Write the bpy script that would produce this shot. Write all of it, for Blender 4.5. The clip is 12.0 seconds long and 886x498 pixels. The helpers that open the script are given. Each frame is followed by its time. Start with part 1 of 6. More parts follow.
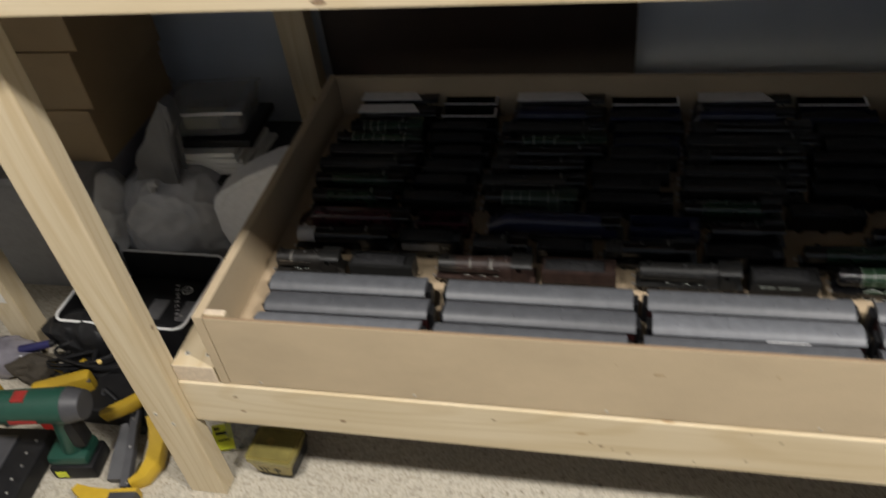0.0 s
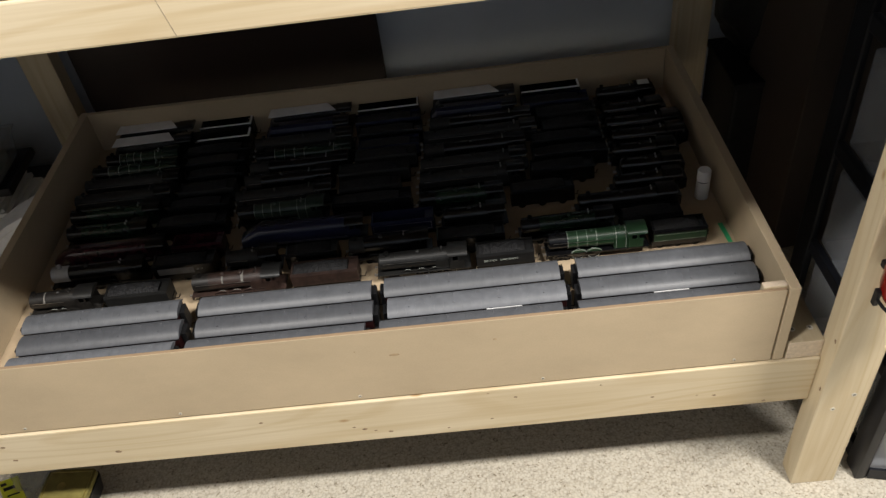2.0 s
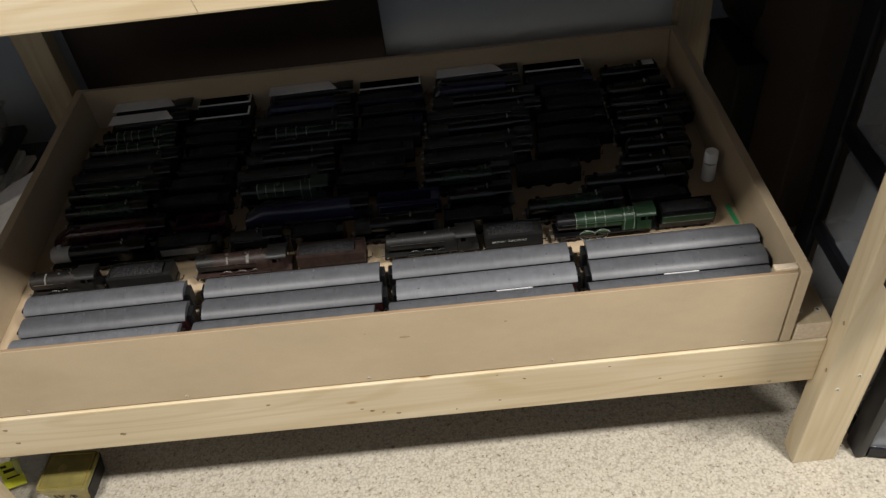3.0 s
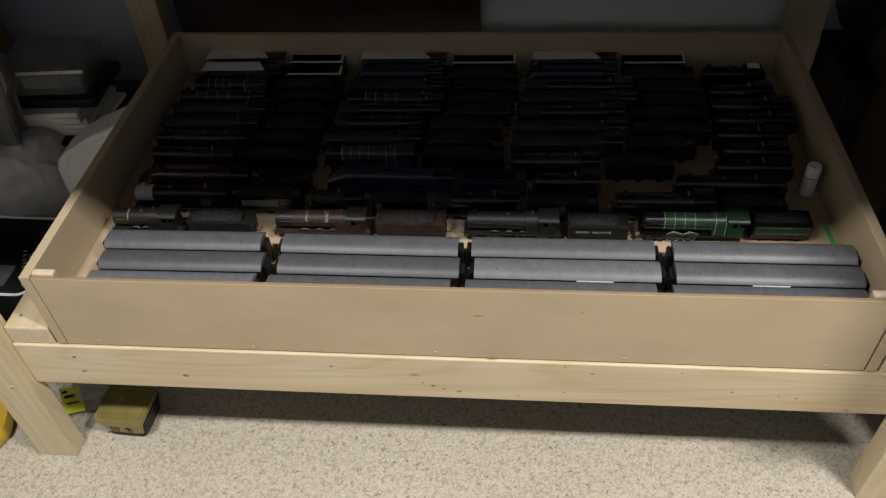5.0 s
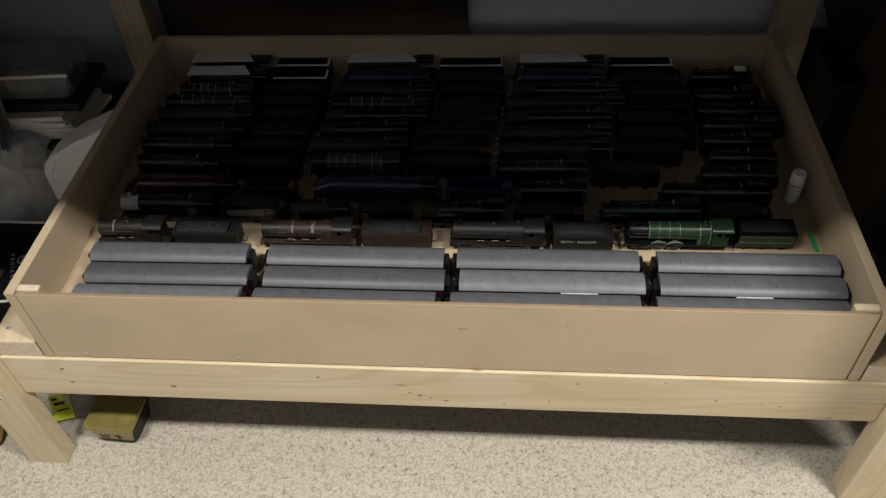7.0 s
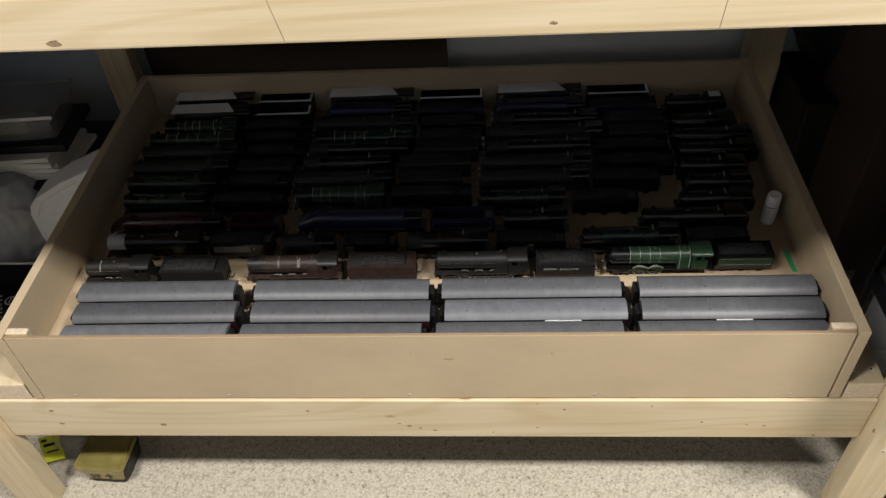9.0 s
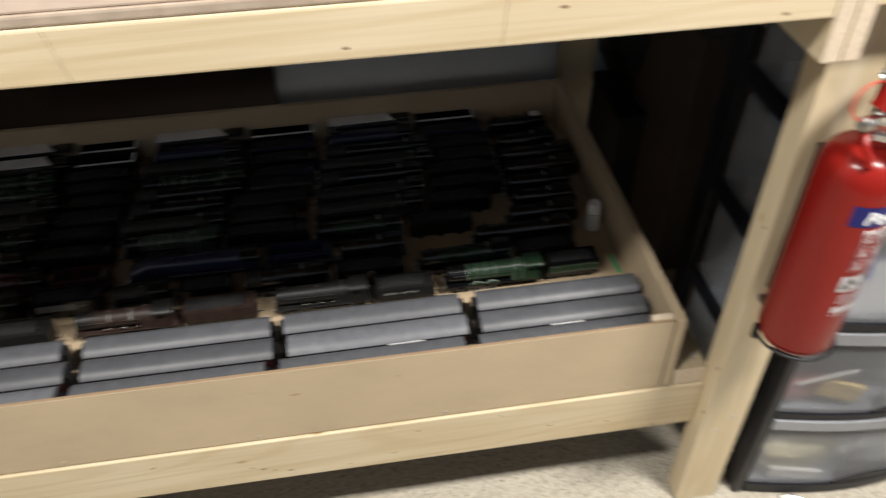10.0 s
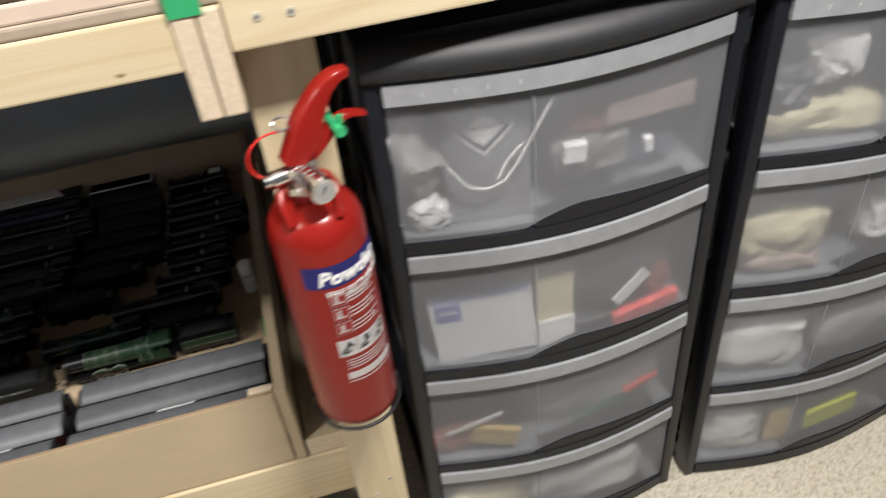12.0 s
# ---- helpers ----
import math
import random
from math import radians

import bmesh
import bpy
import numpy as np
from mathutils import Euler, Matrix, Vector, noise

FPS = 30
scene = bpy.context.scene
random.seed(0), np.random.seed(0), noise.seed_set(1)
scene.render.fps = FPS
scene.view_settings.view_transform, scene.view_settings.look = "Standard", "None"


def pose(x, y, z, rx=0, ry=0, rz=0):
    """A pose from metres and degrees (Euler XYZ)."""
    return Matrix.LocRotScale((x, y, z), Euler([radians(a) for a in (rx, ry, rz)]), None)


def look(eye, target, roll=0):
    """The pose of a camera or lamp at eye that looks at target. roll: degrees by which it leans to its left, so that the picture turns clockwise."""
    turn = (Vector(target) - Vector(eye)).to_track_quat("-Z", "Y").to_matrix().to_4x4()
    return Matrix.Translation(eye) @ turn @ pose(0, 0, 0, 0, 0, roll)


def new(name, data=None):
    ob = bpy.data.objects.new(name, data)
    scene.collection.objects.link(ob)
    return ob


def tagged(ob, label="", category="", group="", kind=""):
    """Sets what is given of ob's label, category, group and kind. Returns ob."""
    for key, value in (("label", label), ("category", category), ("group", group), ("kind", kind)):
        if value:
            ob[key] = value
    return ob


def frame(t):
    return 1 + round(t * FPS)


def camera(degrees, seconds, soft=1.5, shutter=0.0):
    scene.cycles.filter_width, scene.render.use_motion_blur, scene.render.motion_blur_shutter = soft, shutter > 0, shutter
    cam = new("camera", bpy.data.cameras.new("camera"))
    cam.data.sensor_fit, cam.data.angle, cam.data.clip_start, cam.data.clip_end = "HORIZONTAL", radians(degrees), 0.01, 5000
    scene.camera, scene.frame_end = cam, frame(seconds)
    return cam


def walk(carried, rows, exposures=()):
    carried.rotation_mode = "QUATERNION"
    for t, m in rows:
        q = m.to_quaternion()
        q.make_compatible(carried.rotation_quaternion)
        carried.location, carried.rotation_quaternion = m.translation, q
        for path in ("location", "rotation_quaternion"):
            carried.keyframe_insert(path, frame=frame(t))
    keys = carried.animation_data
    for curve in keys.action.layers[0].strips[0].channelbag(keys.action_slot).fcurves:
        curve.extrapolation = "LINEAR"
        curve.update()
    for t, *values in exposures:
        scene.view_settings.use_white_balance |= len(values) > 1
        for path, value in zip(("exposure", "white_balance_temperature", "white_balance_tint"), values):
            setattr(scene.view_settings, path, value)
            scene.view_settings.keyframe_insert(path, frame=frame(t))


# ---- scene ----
cam = camera(58.8, 12.0, 1.3, 0.5)
PATH = [
    (0, (0.591, -0.686, 1.227), (0.165, 0.762, -0.086), -8.5),
    (0.4, (0.644, -0.717, 1.215), (0.323, 0.706, -0.153), -8.7),
    (0.5, (0.666, -0.717, 1.215), (0.358, 0.709, -0.153), -9.1),
    (1, (0.763, -0.727, 1.249), (0.548, 0.706, -0.13), -8.8),
    (1.5, (0.792, -0.733, 1.266), (0.666, 0.739, -0.082), -8.6),
    (2, (0.792, -0.737, 1.253), (0.7, 0.749, -0.082), -8.4),
    (2.5, (0.778, -0.732, 1.258), (0.734, 0.728, -0.108), -7.6),
    (4.5, (0.694, -0.72, 1.236), (0.554, 0.711, -0.154), -4.0),
    (5, (0.701, -0.718, 1.237), (0.525, 0.7, -0.163), -3.7),
    (5.5, (0.711, -0.709, 1.242), (0.544, 0.694, -0.173), -4.1),
    (6, (0.713, -0.706, 1.248), (0.55, 0.682, -0.182), -4.7),
    (6.5, (0.714, -0.696, 1.259), (0.551, 0.678, -0.186), -4.4),
    (7, (0.715, -0.685, 1.271), (0.552, 0.698, -0.165), -3.8),
    (9, (0.724, -0.688, 1.292), (0.588, 0.737, -0.104), -4.6),
    (9.5, (0.75, -0.695, 1.293), (0.609, 0.774, -0.057), -6.1),
    (10, (0.769, -0.708, 1.286), (0.974, 0.763, -0.053), -1.1),
    (10.5, (0.807, -0.726, 1.272), (1.265, 0.676, -0.08), 0.6),
    (11, (0.963, -0.735, 1.276), (1.263, 0.72, -0.063), -5.6),
    (11.5, (1.158, -0.769, 1.269), (1.412, 0.714, -0.05), -7.9),
    (12, (1.309, -0.713, 1.242), (1.606, 0.781, -0.054), -6.5),
]
EXPOSURES = [(0, -0.08), (1.5, 0.07), (2.0, 0.13), (2.5, 0.07), (4.5, -0.15), (7, -0.15), (9, 0.08), (10, 0.15), (11, -0.02), (12, 0.0)]
walk(cam, [(t, look(eye, target, roll)) for t, eye, target, roll in PATH], EXPOSURES)


# ---- light ----
world = bpy.data.worlds.new("room_world")
scene.world = world
world.use_nodes = True
world.node_tree.nodes["Background"].inputs[0].default_value = (0.9, 0.95, 1.0, 1)
world.node_tree.nodes["Background"].inputs[1].default_value = 0.0

# two ceiling fittings: the main one over the end with the towers, a weaker one over the other end
for x, watts in ((1.78, 71.0), (-0.05, 41.0)):
    lamp_data = bpy.data.lights.new("ceiling_lamp", "AREA")
    lamp_data.shape, lamp_data.size, lamp_data.size_y = "RECTANGLE", 0.40, 0.15
    lamp_data.energy, lamp_data.color = watts, (1.0, 0.955, 0.90)
    lamp = new("ceiling_lamp", lamp_data)
    lamp.matrix_world = pose(x, -0.755, 2.33)


# ---- materials ----
def material(name):
    m = bpy.data.materials.new(name)
    m.use_nodes = True
    return m, m.node_tree, m.node_tree.nodes["Principled BSDF"]


def node(tree, kind, **values):
    n = tree.nodes.new(kind)
    for key, value in values.items():
        n.inputs[key.replace("_", " ")].default_value = value
    return n


def ramp(tree, source, stops):
    n = tree.nodes.new("ShaderNodeValToRGB")
    while len(n.color_ramp.elements) < len(stops):
        n.color_ramp.elements.new(0.5)
    for e, (at, colour) in zip(n.color_ramp.elements, stops):
        e.position, e.color = at, (*colour, 1)
    tree.links.new(source, n.inputs[0])
    return n.outputs[0]


def mixed(tree, a, b, factor, blend="MIX"):
    n = tree.nodes.new("ShaderNodeMix")
    n.data_type, n.blend_type = "RGBA", blend
    for socket, value in ((n.inputs[0], factor), (n.inputs[6], a), (n.inputs[7], b)):
        if isinstance(value, (int, float)):
            socket.default_value = value
        elif isinstance(value, tuple):
            socket.default_value = (*value, 1)
        else:
            tree.links.new(value, socket)
    return n.outputs[2]


def coords(tree, scale=(1, 1, 1), shift_by_object=True):
    c = tree.nodes.new("ShaderNodeTexCoord")
    m = tree.nodes.new("ShaderNodeMapping")
    m.inputs["Scale"].default_value = scale
    tree.links.new(c.outputs["Object"], m.inputs["Vector"])
    if shift_by_object:
        info = tree.nodes.new("ShaderNodeObjectInfo")
        mul = tree.nodes.new("ShaderNodeMath")
        mul.operation = "MULTIPLY"
        mul.inputs[1].default_value = 37.0
        tree.links.new(info.outputs["Random"], mul.inputs[0])
        tree.links.new(mul.outputs[0], m.inputs["Location"])
    return m.outputs["Vector"]


def bump(tree, bsdf, height, strength, distance=0.002):
    b = tree.nodes.new("ShaderNodeBump")
    b.inputs["Strength"].default_value, b.inputs["Distance"].default_value = strength, distance
    tree.links.new(height, b.inputs["Height"])
    tree.links.new(b.outputs[0], bsdf.inputs["Normal"])


def plain(name, colour, rough=0.5, metal=0.0, vary=0.15, scale=40.0, relief=0.05, coat=0.0):
    """A painted or moulded surface with faint mottling and relief."""
    m, t, b = material(name)
    n = node(t, "ShaderNodeTexNoise", Scale=scale, Detail=4.0, Roughness=0.6)
    t.links.new(coords(t), n.inputs["Vector"])
    dark = tuple(c * (1 - vary) for c in colour)
    light = tuple(min(1, c * (1 + vary)) for c in colour)
    t.links.new(ramp(t, n.outputs["Fac"], [(0.3, dark), (0.7, light)]), b.inputs["Base Color"])
    b.inputs["Roughness"].default_value, b.inputs["Metallic"].default_value = rough, metal
    b.inputs["Coat Weight"].default_value = coat
    if relief:
        bump(t, b, n.outputs["Fac"], relief, 0.001)
    return m


def pine(name, axis, tone=1.0, rough=0.55):
    """Planed softwood, the grain along one axis, with pores, growth bands and knots."""
    m, t, b = material(name)
    long = {"x": (1.0, 14, 14), "y": (14, 1.0, 14), "z": (14, 14, 1.0)}[axis]
    fine = {"x": (3, 160, 160), "y": (160, 3, 160), "z": (160, 160, 3)}[axis]
    knot = {"x": (6.0, 14, 14), "y": (14, 6.0, 14), "z": (14, 14, 6.0)}[axis]
    warp = node(t, "ShaderNodeTexNoise", Scale=1.0, Detail=2.0)
    t.links.new(coords(t, long), warp.inputs["Vector"])
    bands = node(t, "ShaderNodeTexWave", Scale=0.9, Distortion=7.0, Detail=2.0, Detail_Scale=0.7)
    t.links.new(coords(t, long), bands.inputs["Vector"])
    pores = node(t, "ShaderNodeTexNoise", Scale=1.0, Detail=3.0, Roughness=0.7)
    t.links.new(coords(t, fine), pores.inputs["Vector"])
    spots = node(t, "ShaderNodeTexVoronoi", Scale=1.0, Randomness=1.0)
    t.links.new(coords(t, knot), spots.inputs["Vector"])
    base = ramp(t, bands.outputs["Fac"], [(0.0, (0.605 * tone, 0.511 * tone, 0.349 * tone)), (0.55, (0.622 * tone, 0.529 * tone, 0.367 * tone)), (1.0, (0.64 * tone, 0.549 * tone, 0.390 * tone))])
    grain = ramp(t, pores.outputs["Fac"], [(0.3, (0.925, 0.905, 0.87)), (0.6, (1, 1, 1))])
    blotch = ramp(t, warp.outputs["Fac"], [(0.3, (0.9, 0.86, 0.8)), (0.65, (1, 1, 1))])
    swirl = node(t, "ShaderNodeTexNoise", Scale=1.0, Detail=0.6)
    t.links.new(coords(t, {"x": (1.1, 9, 9), "y": (9, 1.1, 9), "z": (9, 9, 1.1)}[axis]), swirl.inputs["Vector"])
    times = t.nodes.new("ShaderNodeMath")
    times.operation, times.inputs[1].default_value = "MULTIPLY", 85.0
    t.links.new(swirl.outputs["Fac"], times.inputs[0])
    wave = t.nodes.new("ShaderNodeMath")
    wave.operation = "SINE"
    t.links.new(times.outputs[0], wave.inputs[0])
    figure = ramp(t, wave.outputs[0], [(0.35, (1, 1, 1)), (0.97, (0.935, 0.91, 0.865))])
    dots = ramp(t, spots.outputs["Distance"], [(0.0, (0.50, 0.37, 0.25)), (0.035, (0.66, 0.52, 0.38)), (0.075, (1, 1, 1))])
    c = mixed(t, base, grain, 1.0, "MULTIPLY")
    c = mixed(t, c, blotch, 1.0, "MULTIPLY")
    c = mixed(t, c, dots, 1.0, "MULTIPLY")
    c = mixed(t, c, figure, 1.0, "MULTIPLY")
    t.links.new(c, b.inputs["Base Color"])
    b.inputs["Roughness"].default_value = rough
    bump(t, b, pores.outputs["Fac"], 0.12, 0.001)
    return m


def board(name, colour, axis_scale=(30, 30, 30)):
    """Thin fibreboard or ply: tan, faintly fibrous, with pale blotches."""
    m, t, b = material(name)
    n = node(t, "ShaderNodeTexNoise", Scale=1.0, Detail=5.0, Roughness=0.65)
    t.links.new(coords(t, axis_scale), n.inputs["Vector"])
    f = node(t, "ShaderNodeTexNoise", Scale=420.0, Detail=2.0)
    t.links.new(coords(t), f.inputs["Vector"])
    a = ramp(t, n.outputs["Fac"], [(0.3, tuple(c * 0.9 for c in colour)), (0.7, tuple(c * 1.06 for c in colour))])
    g = ramp(t, f.outputs["Fac"], [(0.35, (0.965, 0.96, 0.95)), (0.6, (1, 1, 1))])
    t.links.new(mixed(t, a, g, 1.0, "MULTIPLY"), b.inputs["Base Color"])
    b.inputs["Roughness"].default_value = 0.6
    bump(t, b, f.outputs["Fac"], 0.03, 0.0006)
    return m


def carpet_material():
    """Cream loop pile with small tufts and sparse short dark squiggles."""
    m, t, b = material("berber_carpet")
    v = node(t, "ShaderNodeTexVoronoi", Scale=215.0, Randomness=0.85)
    curl = node(t, "ShaderNodeTexNoise", Scale=130.0, Detail=1.5, Roughness=0.55)
    where = node(t, "ShaderNodeTexNoise", Scale=110.0, Detail=1.0)
    tone = node(t, "ShaderNodeTexNoise", Scale=70.0, Detail=4.0, Roughness=0.75)
    wide = node(t, "ShaderNodeTexNoise", Scale=3.0, Detail=2.0)
    for n in (v, curl, where, tone, wide):
        t.links.new(coords(t, shift_by_object=False), n.inputs["Vector"])
    tuft = ramp(t, v.outputs["Distance"], [(0.0, (0.572, 0.532, 0.443)), (0.45, (0.508, 0.471, 0.391)), (0.8, (0.385, 0.354, 0.291))])
    mottle = ramp(t, tone.outputs["Fac"], [(0.36, (0.88, 0.86, 0.83)), (0.58, (1, 1, 1))])
    line = ramp(t, curl.outputs["Fac"], [(0.462, (0, 0, 0)), (0.490, (1, 1, 1)), (0.510, (1, 1, 1)), (0.538, (0, 0, 0))])
    mask = ramp(t, where.outputs["Fac"], [(0.54, (0, 0, 0)), (0.62, (1, 1, 1))])
    soft = ramp(t, wide.outputs["Fac"], [(0.3, (0.94, 0.93, 0.92)), (0.7, (1, 1, 1))])
    squiggle = mixed(t, line, mask, 1.0, "MULTIPLY")
    c = mixed(t, tuft, mottle, 1.0, "MULTIPLY")
    c = mixed(t, c, mixed(t, (1.0, 1.0, 1.0), (0.46, 0.42, 0.36), squiggle), 1.0, "MULTIPLY")
    c = mixed(t, c, soft, 1.0, "MULTIPLY")
    t.links.new(c, b.inputs["Base Color"])
    b.inputs["Roughness"].default_value = 0.95
    bump(t, b, v.outputs["Distance"], -0.9, 0.006)
    return m


def frosted(name, tint=(0.72, 0.74, 0.76), clear=0.42, rough=0.35):
    """Milky translucent plastic: part of the light goes straight through."""
    m, t, b = material(name)
    n = node(t, "ShaderNodeTexNoise", Scale=14.0, Detail=3.0)
    t.links.new(coords(t), n.inputs["Vector"])
    t.links.new(ramp(t, n.outputs["Fac"], [(0.3, tuple(c * 0.9 for c in tint)), (0.7, tint)]), b.inputs["Base Color"])
    b.inputs["Roughness"].default_value = rough
    tr = t.nodes.new("ShaderNodeBsdfTransparent")
    tr.inputs[0].default_value = (0.93, 0.95, 0.96, 1)
    mix = t.nodes.new("ShaderNodeMixShader")
    mix.inputs[0].default_value = clear
    t.links.new(b.outputs[0], mix.inputs[1])
    t.links.new(tr.outputs[0], mix.inputs[2])
    t.links.new(mix.outputs[0], t.nodes["Material Output"].inputs["Surface"])
    return m


def milky(name, tint, clear=0.6, rough=0.3, blur=0.2):
    """Moulded plastic that blurs what lies behind it, the more the further off."""
    m, t, b = material(name)
    n = node(t, "ShaderNodeTexNoise", Scale=14.0, Detail=3.0)
    t.links.new(coords(t), n.inputs["Vector"])
    t.links.new(ramp(t, n.outputs["Fac"], [(0.3, tuple(c * 0.9 for c in tint)), (0.7, tint)]), b.inputs["Base Color"])
    b.inputs["Roughness"].default_value = rough
    tr = node(t, "ShaderNodeBsdfRefraction", Roughness=blur, IOR=1.16)
    tr.inputs["Color"].default_value = (0.95, 0.96, 0.97, 1)
    mix = t.nodes.new("ShaderNodeMixShader")
    mix.inputs[0].default_value = clear
    t.links.new(b.outputs[0], mix.inputs[1])
    t.links.new(tr.outputs[0], mix.inputs[2])
    t.links.new(mix.outputs[0], t.nodes["Material Output"].inputs["Surface"])
    return m


PINE_X, PINE_Y, PINE_Z = pine("pine_x", "x"), pine("pine_y", "y"), pine("pine_z", "z")
PINE_END = plain("pine_end_grain", (0.58, 0.48, 0.36), 0.8, vary=0.12, scale=220, relief=0.2)
BROWN_PINE = pine("brown_pine_y", "y", tone=0.68)
FRONT_BOARD = board("fibreboard", (0.475, 0.380, 0.255), (5, 5, 9))
FLOOR_BOARD = board("drawer_base_board", (0.42, 0.325, 0.215))
CARPET = carpet_material()
# blue-grey paint lightened to make up for light lost at the back
WALL_BLUE = plain("lightened_blue_wall_paint", (0.60, 0.665, 0.75), 0.85, vary=0.05, scale=6, relief=0.05)
# unseen walls darkened so that less light bounces into the drawer
WALL_DIM = plain("grey_wall_paint", (0.08, 0.095, 0.12), 0.9, vary=0.03, scale=5, relief=0.03)
# unseen ceiling kept dark to hold down the bounced light
DIM_CEILING = plain("dimmed_ceiling_paint", (0.16, 0.155, 0.145), 0.9, vary=0.02, scale=5, relief=0.03)
DARK_PANEL = plain("dark_brown_veneer", (0.021, 0.011, 0.008), 0.5, vary=0.3, scale=8)
CARD = board("corrugated_card", (0.29, 0.205, 0.11), (8, 8, 8))
ROOF_GREY = plain("coach_roof_grey", (0.082, 0.086, 0.095), 0.46, vary=0.16, scale=60, relief=0.04)
ROOF_PALE = plain("coach_roof_pale_grey", (0.120, 0.126, 0.139), 0.46, vary=0.16, scale=60, relief=0.04)
ROOF_DARK = plain("coach_roof_dark_grey", (0.068, 0.071, 0.079), 0.46, vary=0.16, scale=60, relief=0.04)
COACH_SIDE = plain("coach_maroon", (0.022, 0.006, 0.006), 0.35, vary=0.1)
BLACK = plain("matt_black", (0.010, 0.010, 0.011), 0.5, vary=0.3)
LOCO_BLACK = plain("loco_black", (0.0050, 0.0050, 0.0058), 0.26, vary=0.3)
STEEL = plain("bright_steel", (0.55, 0.54, 0.52), 0.3, 1.0, vary=0.1)
ZINC = plain("zinc_screw", (0.60, 0.57, 0.50), 0.4, 0.35, vary=0.15)
SATIN = plain("satin_chrome", (0.50, 0.49, 0.46), 0.38, 0.75, vary=0.15)
CHROME = plain("chrome", (0.78, 0.77, 0.75), 0.2, 1.0, vary=0.05, relief=0)
COAL = plain("coal", (0.005, 0.005, 0.006), 0.7, vary=0.5, scale=500, relief=1.0)
RED = plain("extinguisher_red", (0.215, 0.0105, 0.0075), 0.22, vary=0.06, scale=12, relief=0.01)
RED_PLASTIC = plain("red_plastic", (0.55, 0.02, 0.015), 0.35, vary=0.05)
WHITE = plain("white_print", (0.78, 0.78, 0.78), 0.5, vary=0.03)
BLUE_PRINT = plain("blue_print", (0.03, 0.035, 0.25), 0.35, vary=0.05)
GREEN_PLASTIC = plain("green_plastic", (0.03, 0.33, 0.13), 0.4, vary=0.1)
TOWER_BLACK = plain("charcoal_plastic", (0.009, 0.0098, 0.0135), 0.36, vary=0.12, scale=80, relief=0.06)
TOWER_LIP = plain("charcoal_satin_plastic", (0.013, 0.0135, 0.017), 0.56, vary=0.15, scale=60, relief=0.08)
TOWER_STRIP = plain("grey_handle_plastic", (0.275, 0.285, 0.305), 0.45, vary=0.10)
FROST = frosted("frosted_plastic", (0.415, 0.435, 0.475), 0.64)
FRONT_FROST = milky("frosted_front_plastic", (0.215, 0.22, 0.236), 0.60, 0.35, 0.42)
CLEAR = frosted("clear_plastic", (0.40, 0.40, 0.40), 0.72, 0.10)
WHITE_PLASTIC = plain("white_plastic", (0.7, 0.7, 0.69), 0.4, vary=0.04)


for m in (TOWER_BLACK, BLACK, RED):
    m.node_tree.nodes["Principled BSDF"].inputs["Specular IOR Level"].default_value = 0.28


# ---- shapes ----
def part(name, bm, mat, parent=None, label="", smooth=False):
    me = bpy.data.meshes.new(name)
    bmesh.ops.recalc_face_normals(bm, faces=bm.faces)
    bm.to_mesh(me)
    bm.free()
    me.materials.append(mat)
    if smooth:
        me.polygons.foreach_set("use_smooth", [True] * len(me.polygons))
        me.set_sharp_from_angle(angle=radians(40))
    ob = new(name, me)
    if parent is not None:
        ob.parent = parent
    if label:
        ob["label"] = label
    return ob


def thing(name, m, label, category, group="", kind=""):
    ob = new(name)
    ob.empty_display_size = 0.02
    ob.matrix_basis = m
    return tagged(ob, label, category, group, kind)


def box(bm, lo, hi, bevel=0.0, m=None):
    lo, hi = Vector(lo), Vector(hi)
    r = bmesh.ops.create_cube(bm, size=1.0, matrix=(m or Matrix()) @ Matrix.Translation((lo + hi) / 2) @ Matrix.Diagonal((*(hi - lo), 1)))
    if bevel:
        edges = list({e for v in r["verts"] for e in v.link_edges})
        bmesh.ops.bevel(bm, geom=edges, offset=bevel, segments=2, profile=0.6, affect="EDGES", clamp_overlap=True)
    return bm


def rod(bm, a, b, r, r2=None, seg=16):
    a, b = Vector(a), Vector(b)
    d = b - a
    m = Matrix.Translation((a + b) / 2) @ d.to_track_quat("Z", "Y").to_matrix().to_4x4()
    bmesh.ops.create_cone(bm, cap_ends=True, segments=seg, radius1=r, radius2=r if r2 is None else r2, depth=d.length, matrix=m)
    return bm


def ball(bm, c, r, scale=(1, 1, 1), seg=12):
    bmesh.ops.create_uvsphere(bm, u_segments=seg, v_segments=max(6, seg // 2), radius=r, matrix=Matrix.Translation(c) @ Matrix.Diagonal((*scale, 1)))
    return bm


def lathe(bm, profile, seg=32, m=None):
    """Turn a profile of (radius, height) about the z axis."""
    m = m or Matrix()
    rings = []
    for r, z in profile:
        if r < 1e-6:
            rings.append([bm.verts.new(m @ Vector((0, 0, z)))])
        else:
            rings.append([bm.verts.new(m @ Vector((r * math.cos(2 * math.pi * k / seg), r * math.sin(2 * math.pi * k / seg), z))) for k in range(seg)])
    for p, q in zip(rings, rings[1:]):
        for k in range(seg):
            j = (k + 1) % seg
            if len(p) == 1 and len(q) > 1:
                bm.faces.new((p[0], q[k], q[j]))
            elif len(q) == 1 and len(p) > 1:
                bm.faces.new((p[k], p[j], q[0]))
            elif len(p) > 1:
                bm.faces.new((p[k], p[j], q[j], q[k]))
    return bm


